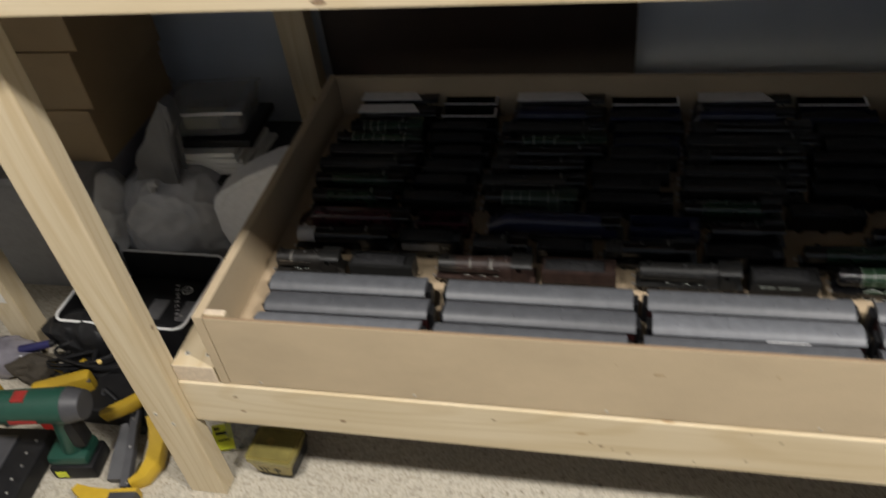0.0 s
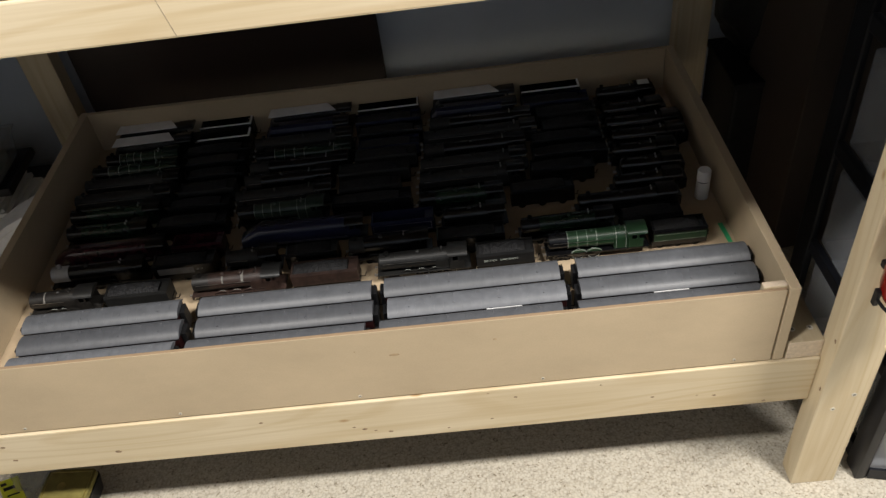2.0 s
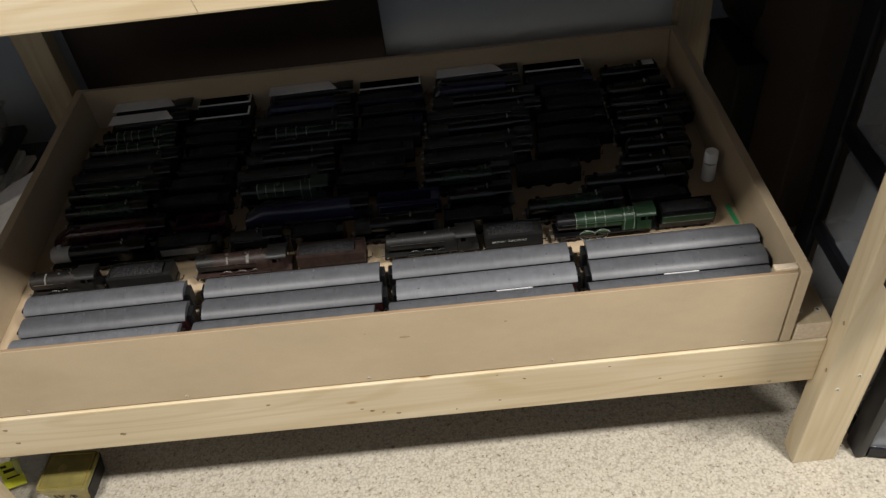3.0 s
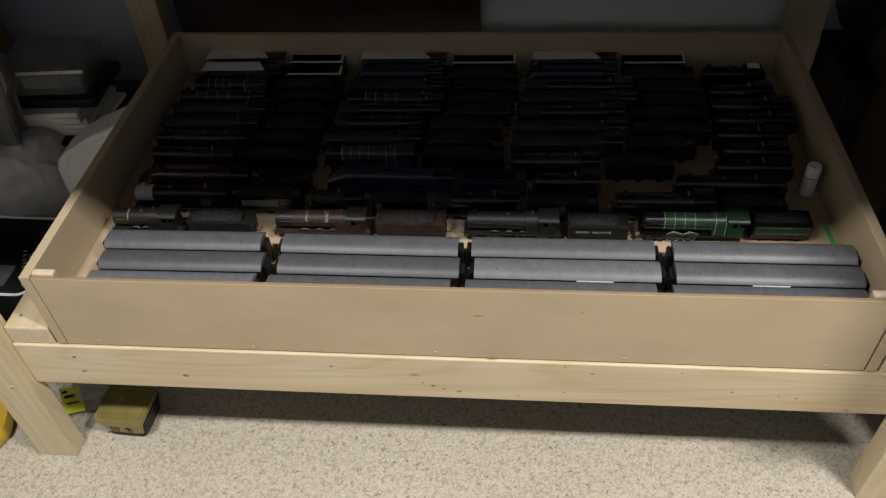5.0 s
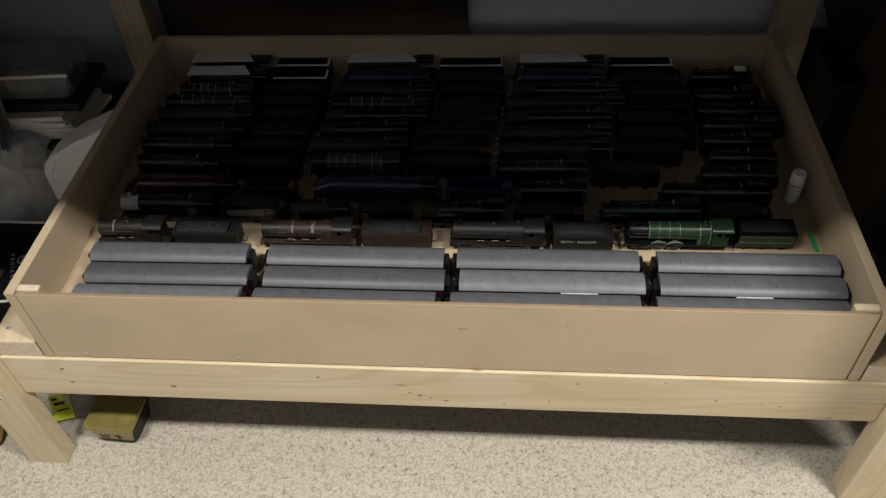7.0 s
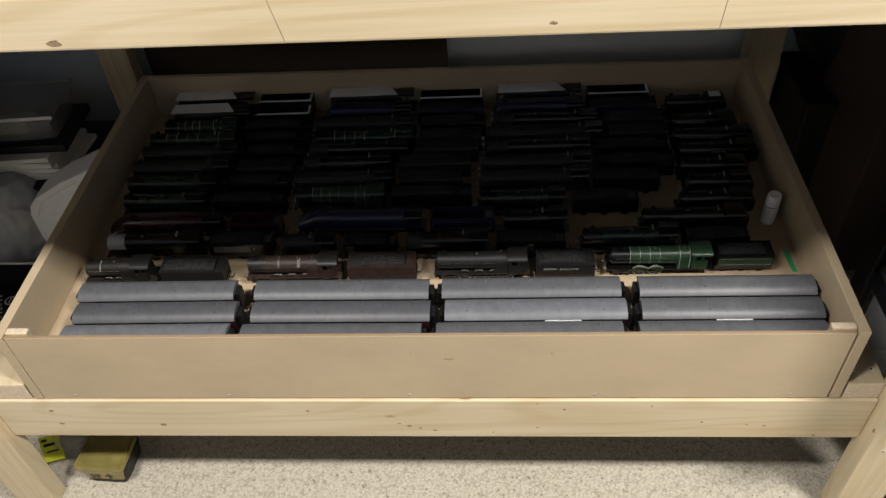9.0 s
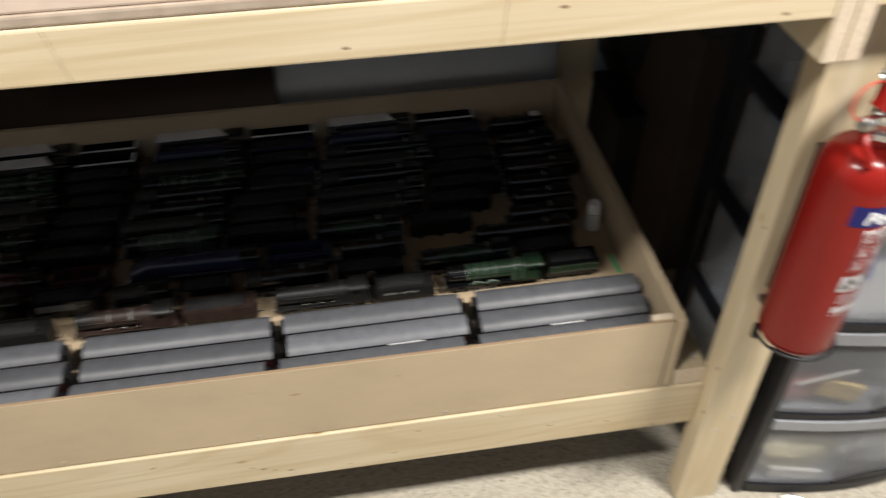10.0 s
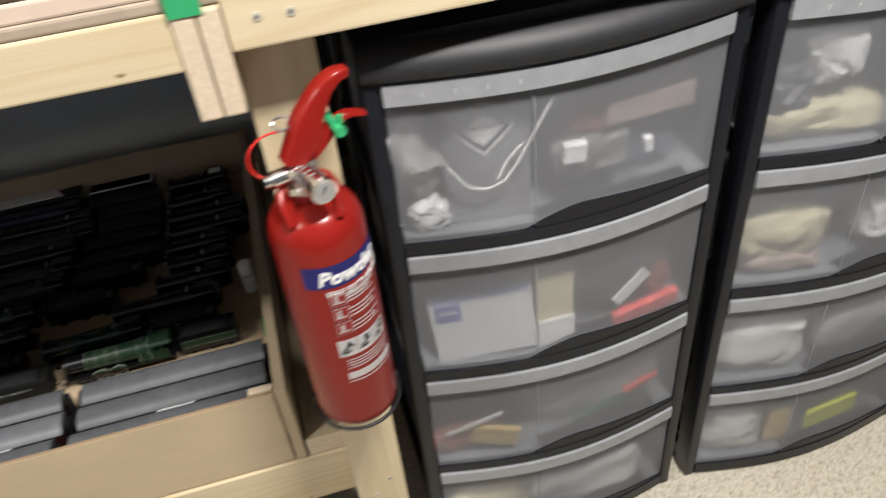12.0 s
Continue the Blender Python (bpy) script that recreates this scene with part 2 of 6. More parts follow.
def tube(bm, points, r, seg=8, closed=False):
    """A round bar along a line of points."""
    pts = [Vector(p) for p in points]
    rings = []
    n = len(pts)
    for i, p in enumerate(pts):
        a = pts[(i - 1) % n] if closed or i else p
        b = pts[(i + 1) % n] if closed or i < n - 1 else p
        q = (b - a).to_track_quat("Z", "Y")
        rings.append([bm.verts.new(p + q @ Vector((r * math.cos(2 * math.pi * k / seg), r * math.sin(2 * math.pi * k / seg), 0))) for k in range(seg)])
    pairs = list(zip(rings, rings[1:])) + ([(rings[-1], rings[0])] if closed else [])
    for p, q in pairs:
        for k in range(seg):
            j = (k + 1) % seg
            bm.faces.new((p[k], p[j], q[j], q[k]))
    if not closed:
        bm.faces.new(rings[0])
        bm.faces.new(list(reversed(rings[-1])))
    return bm


def extrude(bm, outline, a, b, axis="x"):
    """A closed outline in the two other axes, drawn out from a to b along one axis."""
    def at(u, v, w):
        return {"x": (w, u, v), "y": (u, w, v), "z": (u, v, w)}[axis]
    one = [bm.verts.new(at(u, v, a)) for u, v in outline]
    two = [bm.verts.new(at(u, v, b)) for u, v in outline]
    n = len(outline)
    for k in range(n):
        j = (k + 1) % n
        bm.faces.new((one[k], one[j], two[j], two[k]))
    bm.faces.new(list(reversed(one)))
    bm.faces.new(two)
    return bm


def lettering(text, size, depth=0.0003, weight=0.0, slant=0.0):
    """A bmesh of words in the built-in font, in the xy plane, starting at the origin."""
    cu = bpy.data.curves.new("words", "FONT")
    cu.body, cu.size, cu.extrude, cu.resolution_u = text, size, depth, 2
    cu.offset, cu.shear = weight, slant
    ob = bpy.data.objects.new("words", cu)
    me = ob.to_mesh()
    bm = bmesh.new()
    bm.from_mesh(me)
    ob.to_mesh_clear()
    bpy.data.objects.remove(ob)
    bpy.data.curves.remove(cu)
    return bm


def solid(name, lo, hi, mat, label, category, kind="", bevel=0.0, group=""):
    bm = box(bmesh.new(), lo, hi, bevel)
    return tagged(part(name, bm, mat), label, category, group, kind)


# ---- the room ----
LEFT, RIGHT, FRONT, BACK, TOP = -1.1, 3.6, -1.6, 0.945, 2.4
solid("floor", (LEFT, FRONT, -0.1), (RIGHT, BACK, 0.0), CARPET, "beige flecked loop-pile carpet floor", "floor", "structure")
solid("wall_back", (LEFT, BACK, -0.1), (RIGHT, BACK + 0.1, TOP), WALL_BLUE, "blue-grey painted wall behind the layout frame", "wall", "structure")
# unseen left wall, added close by to bounce light onto the boxes and tools
solid("wall_left", (LEFT - 0.1, FRONT, -0.1), (LEFT, BACK, TOP), plain("bounce_wall_paint", (0.44, 0.43, 0.41), 0.9, vary=0.03, scale=5, relief=0.03), "plain unseen wall toned to steer bounced light", "wall", "structure")
# out of view: dark right wall, and a dark front wall set close
solid("wall_right", (RIGHT, FRONT, -0.1), (RIGHT + 0.1, BACK, TOP), WALL_DIM, "plain unseen wall toned to steer bounced light", "wall", "structure")
solid("wall_front", (LEFT, FRONT - 0.1, -0.1), (RIGHT, FRONT, TOP), WALL_DIM, "plain unseen wall toned to steer bounced light", "wall", "structure")
solid("ceiling", (LEFT, FRONT, TOP), (RIGHT, BACK, TOP + 0.1), DIM_CEILING, "unseen ceiling darkened to cut bounced light", "ceiling", "structure")

# ---- the bench: legs, beams and the layout top ----
Z_DRAWER, Z_BASE = 0.300, 0.364       # underside of the drawer; upper face of its base board
bench = thing("layout_bench", pose(0, 0, 0), "pine bench frame carrying a model railway layout top", "bench")


def timber(name, lo, hi, mat, parent, label="", end=None):
    ob = part(name, box(bmesh.new(), lo, hi, 0.0025), mat, parent, label)
    if end is not None:
        axis = {"x": 0, "y": 1, "z": 2}[end]
        ob.data.materials.append(PINE_END)
        for p in ob.data.polygons:
            if abs(p.normal[axis]) > 0.9:
                p.material_index = 1
    return ob


def screw(parent, at, normal, r=0.0042):
    n = Vector(normal).normalized()
    a = Vector(at)
    bm = rod(bmesh.new(), a - n * 0.003, a + n * 0.0006, r, r * 0.92, 14)
    ob = part("screw", bm, ZINC, parent)
    side = n.orthogonal().normalized()
    other = n.cross(side)
    slot = bmesh.new()
    for u, v in ((side, other), (other, side)):
        m = Matrix((u, v, n)).transposed().to_4x4()
        m.translation = a + n * 0.0007
        box(slot, (-r * 0.5, -r * 0.10, -0.0001), (r * 0.5, r * 0.10, 0.0002), 0, m)
    part("screw_recess", slot, BLACK, ob)
    return ob


for x0, x1, y0, y1 in ((-0.148, -0.077, -0.0215, 0.0135), (1.276, 1.348, -0.031, 0.010), (-0.168, -0.098, 0.848, 0.893), (1.271, 1.345, 0.848, 0.893)):
    timber("leg", (x0, y0, 0.0), (x1, y1, 0.9960), PINE_Z, bench, end="z")
for x, y, z in ((1.301, -0.0312, 0.209), (1.326, -0.0312, 0.241), (-0.131, -0.0217, 0.233), (-0.107, -0.0217, 0.210)):
    screw(bench, (x, y, z), (0, -1, 0))
timber("front_beam", (-0.0765, -0.0035, 0.202), (1.2755, 0.032, 0.3000), PINE_X, bench, end="x")
timber("back_beam", (-0.0975, 0.8095, 0.202), (1.2705, 0.8475, 0.3000), PINE_X, bench, end="x")
for x0, x1 in ((-0.0760, -0.004), (1.2235, 1.2755)):
    timber("drawer_rail", (x0, 0.0005, 0.3004), (x1, 0.8470, 0.337), PINE_Y if x0 < 0 else BROWN_PINE, bench, end="y")
    for k in (0.25, 0.75):
        screw(bench, (x0 + (x1 - x0) * k, 0.026, 0.3372), (0, 0, 1), 0.005)
# knots and nail holes in the planed faces
KNOT = plain("knot_brown", (0.24, 0.165, 0.10), 0.6, vary=0.6, scale=300, relief=0.2)


def knot(parent, at, r, stretch=1.6, facing="y", tall=False):
    """A knot, laid 0.2 mm proud of a face that looks towards the room (y) or along the bench (x, x-)."""
    n = 12
    wob = [random.uniform(0.75, 1.2) for k in range(n)]
    out = {"y": Vector((0, -1, 0)), "x": Vector((-1, 0, 0)), "x-": Vector((1, 0, 0))}[facing]
    side = Vector((1, 0, 0)) if facing == "y" else Vector((0, 1, 0))
    r *= 0.78
    w, h = (r, r * stretch) if tall else (r * stretch, r)
    bm = bmesh.new()
    ring = [bm.verts.new(Vector(at) + out * 0.0002 + side * (w * wob[k] * math.cos(2 * math.pi * k / n)) + Vector((0, 0, h * wob[k] * math.sin(2 * math.pi * k / n)))) for k in range(n)]
    top_v = bm.verts.new(Vector(at) + out * 0.0004)
    for k in range(n):
        bm.faces.new((ring[k], ring[(k + 1) % n], top_v))
    part("knot", bm, KNOT, parent)


random.seed(11)
for x, z, r in ((0.016, 0.274, 0.0035), (0.020, 0.238, 0.0035), (0.188, 0.236, 0.0045), (0.428, 0.274, 0.0025), (0.823, 0.278, 0.0022), (0.782, 0.293, 0.0016), (0.952, 0.287, 0.0016), (1.206, 0.209, 0.0026), (0.715, 0.216, 0.0018), (0.784, 0.229, 0.0018), (0.584, 0.233, 0.0035), (0.600, 0.227, 0.0022), (0.568, 0.240, 0.002), (0.623, 0.221, 0.0030), (1.032, 0.245, 0.0020), (1.127, 0.235, 0.0022), (1.100, 0.239, 0.0015)):
    knot(bench, (x, -0.0035, z), r)
for y, z, r in ((-0.022, 0.359, 0.0034), (-0.024, 0.253, 0.0036), (-0.020, 0.634, 0.0026)):
    knot(bench, (1.276, y, z), r, facing="x", tall=True)
knot(bench, (-0.077, 0.004, 0.419), 0.0042, facing="x-", tall=True)
for x, z, r in ((0.332, 0.953, 0.0042), (0.97, 0.979, 0.0026), (0.775, 0.957, 0.0020), (1.184, 0.954, 0.0022)):
    knot(bench, (x, -0.073, z), r, 2.2)
# the layout top above
timber("top_front_beam", (-0.95, -0.073, 0.945), (1.2345, -0.032, 0.9965), PINE_X, bench)
timber("top_front_beam", (1.2765, -0.073, 0.9535), (2.9, -0.032, 1.0025), PINE_X, bench)
for x0 in (1.2350, 1.2560):
    timber("cross_joist", (x0, -0.075, 0.897), (x0 + 0.0195, 0.92, 0.9960), PINE_Y, bench, end="y")
for x0 in (-0.05, 0.60):
    timber("cross_joist", (x0, -0.0315, 0.930), (x0 + 0.021, 0.92, 0.9960), PINE_Y, bench, end="y")
# ply edge above the beam, the recess's shade painted in as grey-brown
timber("ply_edge", (-0.95, -0.071, 0.9970), (1.2760, -0.031, 1.0080), plain("shade_brown_ply", (0.36, 0.29, 0.225), 0.7, vary=0.15, scale=40), bench)
timber("top_edge_strip", (-0.95, -0.0685, 1.0083), (1.2760, -0.031, 1.0245), plain("pinkish_ply", (0.60, 0.48, 0.39), 0.6, vary=0.08, scale=25), bench)
screw(bench, (1.303, -0.0732, 0.981), (0, -1, 0))
screw(bench, (1.331, -0.0732, 0.980), (0, -1, 0))
tape = box(bmesh.new(), (1.2345, -0.0762, 0.9925), (1.2620, -0.0754, 1.024), 0.0002)
tagged(part("masking_tape", tape, GREEN_PLASTIC), "short strip of green tape stuck on the bench edge", "tape")

LAYOUT_TOP = plain("layout_top_white", (0.70, 0.66, 0.62), 0.9, vary=0.2, scale=260, relief=0.8)
top = bmesh.new()
box(top, (-0.95, -0.0665, 1.0250), (2.9, 0.92, 1.0375), 0.002)
# board kept dark so its unseen underside bounces little light down
part("tabletop", top, plain("dimmed_board", (0.09, 0.06, 0.04), 0.7, vary=0.25, scale=12), bench, "brown board darkened to cut light bounced down")
part("ground_cover", box(bmesh.new(), (-0.95, -0.0655, 1.0377), (2.9, 0.92, 1.0415), 0.001), LAYOUT_TOP, bench, "white speckled ground cover")
PENCIL = plain("pencil_grey", (0.26, 0.21, 0.16), 0.7)
for x, lean in ((0.531, 0.010), (0.919, -0.004)):
    line = tube(bmesh.new(), [(x, -0.0731, 0.9945), (x + lean, -0.0731, 0.947)], 0.0003, 4)
    part("pencil_line", line, PENCIL, bench)

panel = thing("wooden_panel", pose(0, 0, 0), "dark brown veneered board leaning against the wall", "board")
part("veneered_face", box(bmesh.new(), (-0.080, 0.9005, 0.0), (0.616, 0.918, 0.90), 0.001), DARK_PANEL, panel)
for x0, x1 in ((-0.082, -0.0802), (0.6162, 0.618)):
    part("edge_band", box(bmesh.new(), (x0, 0.9003, 0.0), (x1, 0.9182, 0.90), 0.0004), DARK_PANEL, panel)
# stamped marks on the drawer rail
STAMP = plain("brown_stamp_ink", (0.16, 0.10, 0.055), 0.8, vary=0.4, scale=400)
for k, (dx, y, w, h) in enumerate(((0.0, 0.135, 0.0022, 0.022), (0.008, 0.138, 0.0022, 0.016), (0.016, 0.132, 0.0022, 0.026), (0.004, 0.205, 0.0030, 0.030), (0.014, 0.210, 0.0030, 0.020))):
    part("stamped_bar", box(bmesh.new(), (1.250 + dx, y, 0.3371), (1.250 + dx + w, y + h, 0.3374)), STAMP, bench)

# ---- the drawer ----
drawer = thing("storage_drawer", pose(0, 0, Z_DRAWER), "shallow open fibreboard drawer full of model trains", "drawer")
H, D, T = 0.152, 0.692, 0.015
part("side_board", box(bmesh.new(), (0, 0, 0.0025), (T, D, H), 0.0012), FRONT_BOARD, drawer)
part("side_board", box(bmesh.new(), (1.22 - T, 0, 0.0025), (1.22, D, H), 0.0012), FRONT_BOARD, drawer)
part("front_board", box(bmesh.new(), (T + 0.0012, 0.0005, 0.0025), (1.22 - T - 0.0030, 0.0062, H - 0.002), 0.0012), FRONT_BOARD, drawer)
part("back_board", box(bmesh.new(), (T + 0.0008, D - 0.0115, 0.0025), (1.22 - T - 0.0008, D - 0.0005, H), 0.0012), FRONT_BOARD, drawer)
part("base_board", box(bmesh.new(), (T + 0.0005, 0.0068, Z_BASE - Z_DRAWER - 0.009), (1.22 - T - 0.0005, D - 0.012, Z_BASE - Z_DRAWER), 0.0), FLOOR_BOARD, drawer)
for x0, x1 in ((T + 0.001, T + 0.034), (1.22 - T - 0.034, 1.22 - T - 0.001)):
    timber("corner_block", (x0, 0.0066, Z_BASE - Z_DRAWER + 0.0005), (x1, 0.0180, H + 0.001), PINE_Z, drawer, "pale softwood corner block", "z")
for x in (0.069, 0.313, 0.590, 0.866, 1.148):
    screw(drawer, (x, 0.0002, 0.0118), (0, -1, 0), 0.0026)

RAW_EDGE = board("fibreboard_edge", (0.27, 0.19, 0.115))
for ob in drawer.children:
    if ob.name.split(".")[0] in ("front_board", "side_board", "back_board"):
        ob.data.materials.append(RAW_EDGE)
        for p in ob.data.polygons:
            if p.normal.z > 0.3 and ob.name.startswith("front"):
                p.material_index = 1

STAIN = plain("faint_stain", (0.36, 0.27, 0.16), 0.7, vary=0.3, scale=200)
for x, z, w, h in ((0.655, 0.098, 0.0075, 0.0024), (0.800, 0.110, 0.0028, 0.0016), (0.600, 0.112, 0.0012, 0.001)):
    spot = rod(bmesh.new(), (0, 0.0006, 0), (0, 0.0003, 0), 1.0, seg=14)
    bmesh.ops.transform(spot, matrix=Matrix.Translation((x, 0, z)) @ Matrix.Diagonal((w, 1, h, 1)), verts=spot.verts)
    part("stain", spot, STAIN, drawer)

strip = bmesh.new()
box(strip, (-0.0038, -0.024, 0.0003), (0.0038, 0.024, 0.0012), 0.0003)
ob = tagged(part("tape_strip", strip, GREEN_PLASTIC), "bright green tape strip on the drawer base", "tape")
ob.matrix_basis = pose(1.194, 0.2200, Z_BASE, 0, 0, 4)


# ---- coaches ----
def coach(x0, x1, y, roof, tilt=0.0, board_at=None):
    length = x1 - x0
    t = thing("model_coach", pose(x0, y, Z_BASE + 0.0005, 0, 0, tilt), {id(ROOF_PALE): "model railway coach with a pale grey ribbed roof", id(ROOF_DARK): "model railway coach with a dark grey ribbed roof"}.get(id(roof), "model railway coach with a grey ribbed roof"), "model train", "coaches in the drawer")
    arc = [(0.0205 * u, 0.0438 + 0.0082 * (1 - abs(u) ** 2.7)) for u in [math.cos(math.pi * k / 20) for k in range(21)]]
    outline = [(0.0207, 0.0427)] + arc + [(-0.0207, 0.0427)]
    bm = extrude(bmesh.new(), outline, 0.0, length, "x")
    part("roof", bm, roof, t, smooth=True)
    n = 19
    seams = bmesh.new()
    for k in range(1, n):
        c = length * k / n
        ring = [(u * 1.004, 0.0427 + (v - 0.0427) * 1.026) for u, v in outline]
        extrude(seams, ring, c - 0.0006, c + 0.0006, "x")
    part("roof_ribs", seams, roof, t, smooth=True)
    for k in range(1, 8):
        for s in ((1, -1) if k % 2 else (1,)):
            v = lathe(bmesh.new(), [(0.0017, 0), (0.0017, 0.0008), (0.0009, 0.0016), (0, 0.0016)], 8, Matrix.Translation((length * k / 8, 0.008 * s, 0.0511)))
            part("roof_vent", v, roof, t)
    body = box(bmesh.new(), (0.0012, -0.0190, 0.010), (length - 0.0012, 0.0190, 0.0426), 0.001)
    part("body", body, COACH_SIDE, t)
    if board_at:
        part("name_board", box(bmesh.new(), (board_at[0], -0.0212, 0.0375), (board_at[1], -0.0191, 0.0425), 0.0002), WHITE, t, "white strip along the side")
    under = box(bmesh.new(), (0.02, -0.012, 0.004), (length - 0.02, 0.012, 0.0098))
    part("underframe", under, BLACK, t)
    for s, e in ((-0.0075, 0.0008), (length - 0.0008, length + 0.0075)):
        b = bmesh.new()
        box(b, (s, -0.010, 0.008), (e, 0.010, 0.043), 0.0015)
        for k in range(1, 5):
            u = s + (e - s) * k / 5
            box(b, (u - 0.0004, -0.0106, 0.008), (u + 0.0004, 0.0106, 0.0437), 0)
        part("gangway", b, BLACK, t)
        h = bmesh.new()
        c = s - 0.006 if s < 0 else e + 0.006
        tube(h, [((s if s < 0 else e), 0, 0.0085), (c, 0, 0.0085), (c, 0.004, 0.0085), (c, 0.004, 0.012)], 0.0007, 6)
        part("coupling", h, BLACK, t)
    for c in (0.042, length - 0.042):
        bogie = box(bmesh.new(), (c - 0.018, -0.0115, 0.004), (c + 0.018, 0.0115, 0.009), 0.001)
        b = part("bogie", bogie, BLACK, t)
        for w in (-0.0125, 0.0125):
            for s in (-0.0085, 0.0085):
                wheel = rod(bmesh.new(), (c + w, s - 0.001, 0.0062), (c + w, s + 0.001, 0.0062), 0.0062, seg=14)
                part("wheel", wheel, BLACK, b)
    return t


G, P, K = ROOF_GREY, ROOF_PALE, ROOF_DARK
for row in (
    (0.1285, ((0.069, 0.317, G), (0.350, 0.620, G), (0.640, 0.909, G), (0.936, 1.193, G))),
    (0.0840, ((0.077, 0.329, K), (0.354, 0.624, K), (0.646, 0.913, P), (0.934, 1.191, G))),
    (0.0395, ((0.073, 0.325, P), (0.346, 0.613, G), (0.635, 0.903, G), (0.926, 1.186, G))),
):
    y, cars = row
    for k, (a, b, roof) in enumerate(cars):
        coach(a, b, y, roof, (0.3, -0.2, 0.15, 0.0)[k], (0.147, 0.200) if k == 2 and 0.08 < y < 0.1 else (0.105, 0.156) if k == 3 and 0.08 < y < 0.1 else None)


# ---- locomotives ----
def paint(name, colour, rough=0.35):
    return plain(name, colour, rough, vary=0.2, scale=90, relief=0.03)


GREEN = paint("loco_green", (0.016, 0.046, 0.020), 0.35)
DULL_GREEN = paint("loco_dark_green", (0.009, 0.024, 0.014), 0.24)
BLUE = paint("loco_blue", (0.014, 0.017, 0.042), 0.26)
SLATE_GREEN = paint("loco_slate_green", (0.020, 0.036, 0.026), 0.35)
MAROON = paint("loco_maroon", (0.030, 0.007, 0.011), 0.2)
RUSTY = plain("weathered_rust", (0.032, 0.018, 0.014), 0.5, vary=0.5, scale=120, relief=0.2)
SOOT = plain("weathered_grey", (0.012, 0.012, 0.0115), 0.45, vary=0.35, scale=120, relief=0.15)
GRIME = plain("weathered_brown_grey", (0.0135, 0.012, 0.0105), 0.45, vary=0.5, scale=150, relief=0.2)
PANEL_GREY = plain("grey_side_panel", (0.16, 0.16, 0.165), 0.4, vary=0.2)
SILVER = plain("silver_smokebox", (0.42, 0.42, 0.42), 0.45, vary=0.15)
# pale reflection painted on glossy casing tops; also colours the tender rims
SHEEN_AND_RIM = plain("pale_sheen_and_rim", (0.72, 0.72, 0.73), 0.5, vary=0.08)
LINING = plain("white_lining", (0.34, 0.37, 0.33), 0.5, vary=0.05)


ROD = plain("dull_rod_metal", (0.10, 0.095, 0.09), 0.45, 0.5, vary=0.3)
STREAK = plain("lime_white", (0.20, 0.19, 0.17), 0.8, vary=0.5, scale=300, relief=0.3)


def spoked_wheel(x, y, r, mat, parent):
    """A model wheel: hub, sunken web and raised rim in one turned piece."""
    s = -1 if y < 0 else 1
    prof = [(0, -0.001), (r, -0.001), (r, 0.0011), (r * 0.84, 0.0011), (r * 0.80, 0.0002), (r * 0.30, 0.0002), (r * 0.26, 0.0012), (0, 0.0012)]
    return part("wheel", lathe(bmesh.new(), prof, 16, pose(x, y, r, 90 * -s, 0, 0)), mat, parent)


def tyre(wheel, x, y, r):
    s = -1 if y < 0 else 1
    pts = [(x + r * 0.93 * math.cos(2 * math.pi * k / 20), y + s * 0.0012, r + r * 0.93 * math.sin(2 * math.pi * k / 20)) for k in range(20)]
    part("tyre", tube(bmesh.new(), pts, 0.00038, 5, True), LINING, wheel, "pale wheel rim")


def running_gear(t, length, drivers, mat, radius=0.0115, start=0.052, pitch=0.027, rims=False):
    frame_bm = box(bmesh.new(), (0.006, -0.006, 0.006), (length - 0.004, 0.006, 0.0165))
    part("frame", frame_bm, LOCO_BLACK, t)
    for k in range(drivers):
        for y in (-0.0095, 0.0095):
            w = spoked_wheel(start + k * pitch, y, radius, mat, t)
            if rims and y < 0:
                tyre(w, start + k * pitch, y, radius)
    for y in (-0.0095, 0.0095):
        for x in (0.016, 0.034):
            spoked_wheel(x, y, 0.0062, LOCO_BLACK, t)
        bm = box(bmesh.new(), (start - 0.002, y * 1.18 - 0.0006, radius - 0.0045), (start + (drivers - 1) * pitch + 0.002, y * 1.18 + 0.0006, radius - 0.0020))
        box(bm, (0.024, y * 1.24 - 0.0005, radius - 0.001), (start + 0.012, y * 1.24 + 0.0005, radius + 0.0008))
        part("coupling_rod", bm, ROD, t)
        bm = rod(bmesh.new(), (0.018, y * 1.2, 0.0125), (0.034, y * 1.2, 0.0125), 0.0042, seg=12)
        part("cylinder", bm, LOCO_BLACK, t)
    for y in (-0.009, 0.009):
        bm = rod(bmesh.new(), (-0.004, y, 0.0155), (0.003, y, 0.0155), 0.0017, seg=8)
        rod(bm, (-0.005, y, 0.0155), (-0.004, y, 0.0155), 0.0026, seg=10)
        part("buffer", bm, STEEL, t)


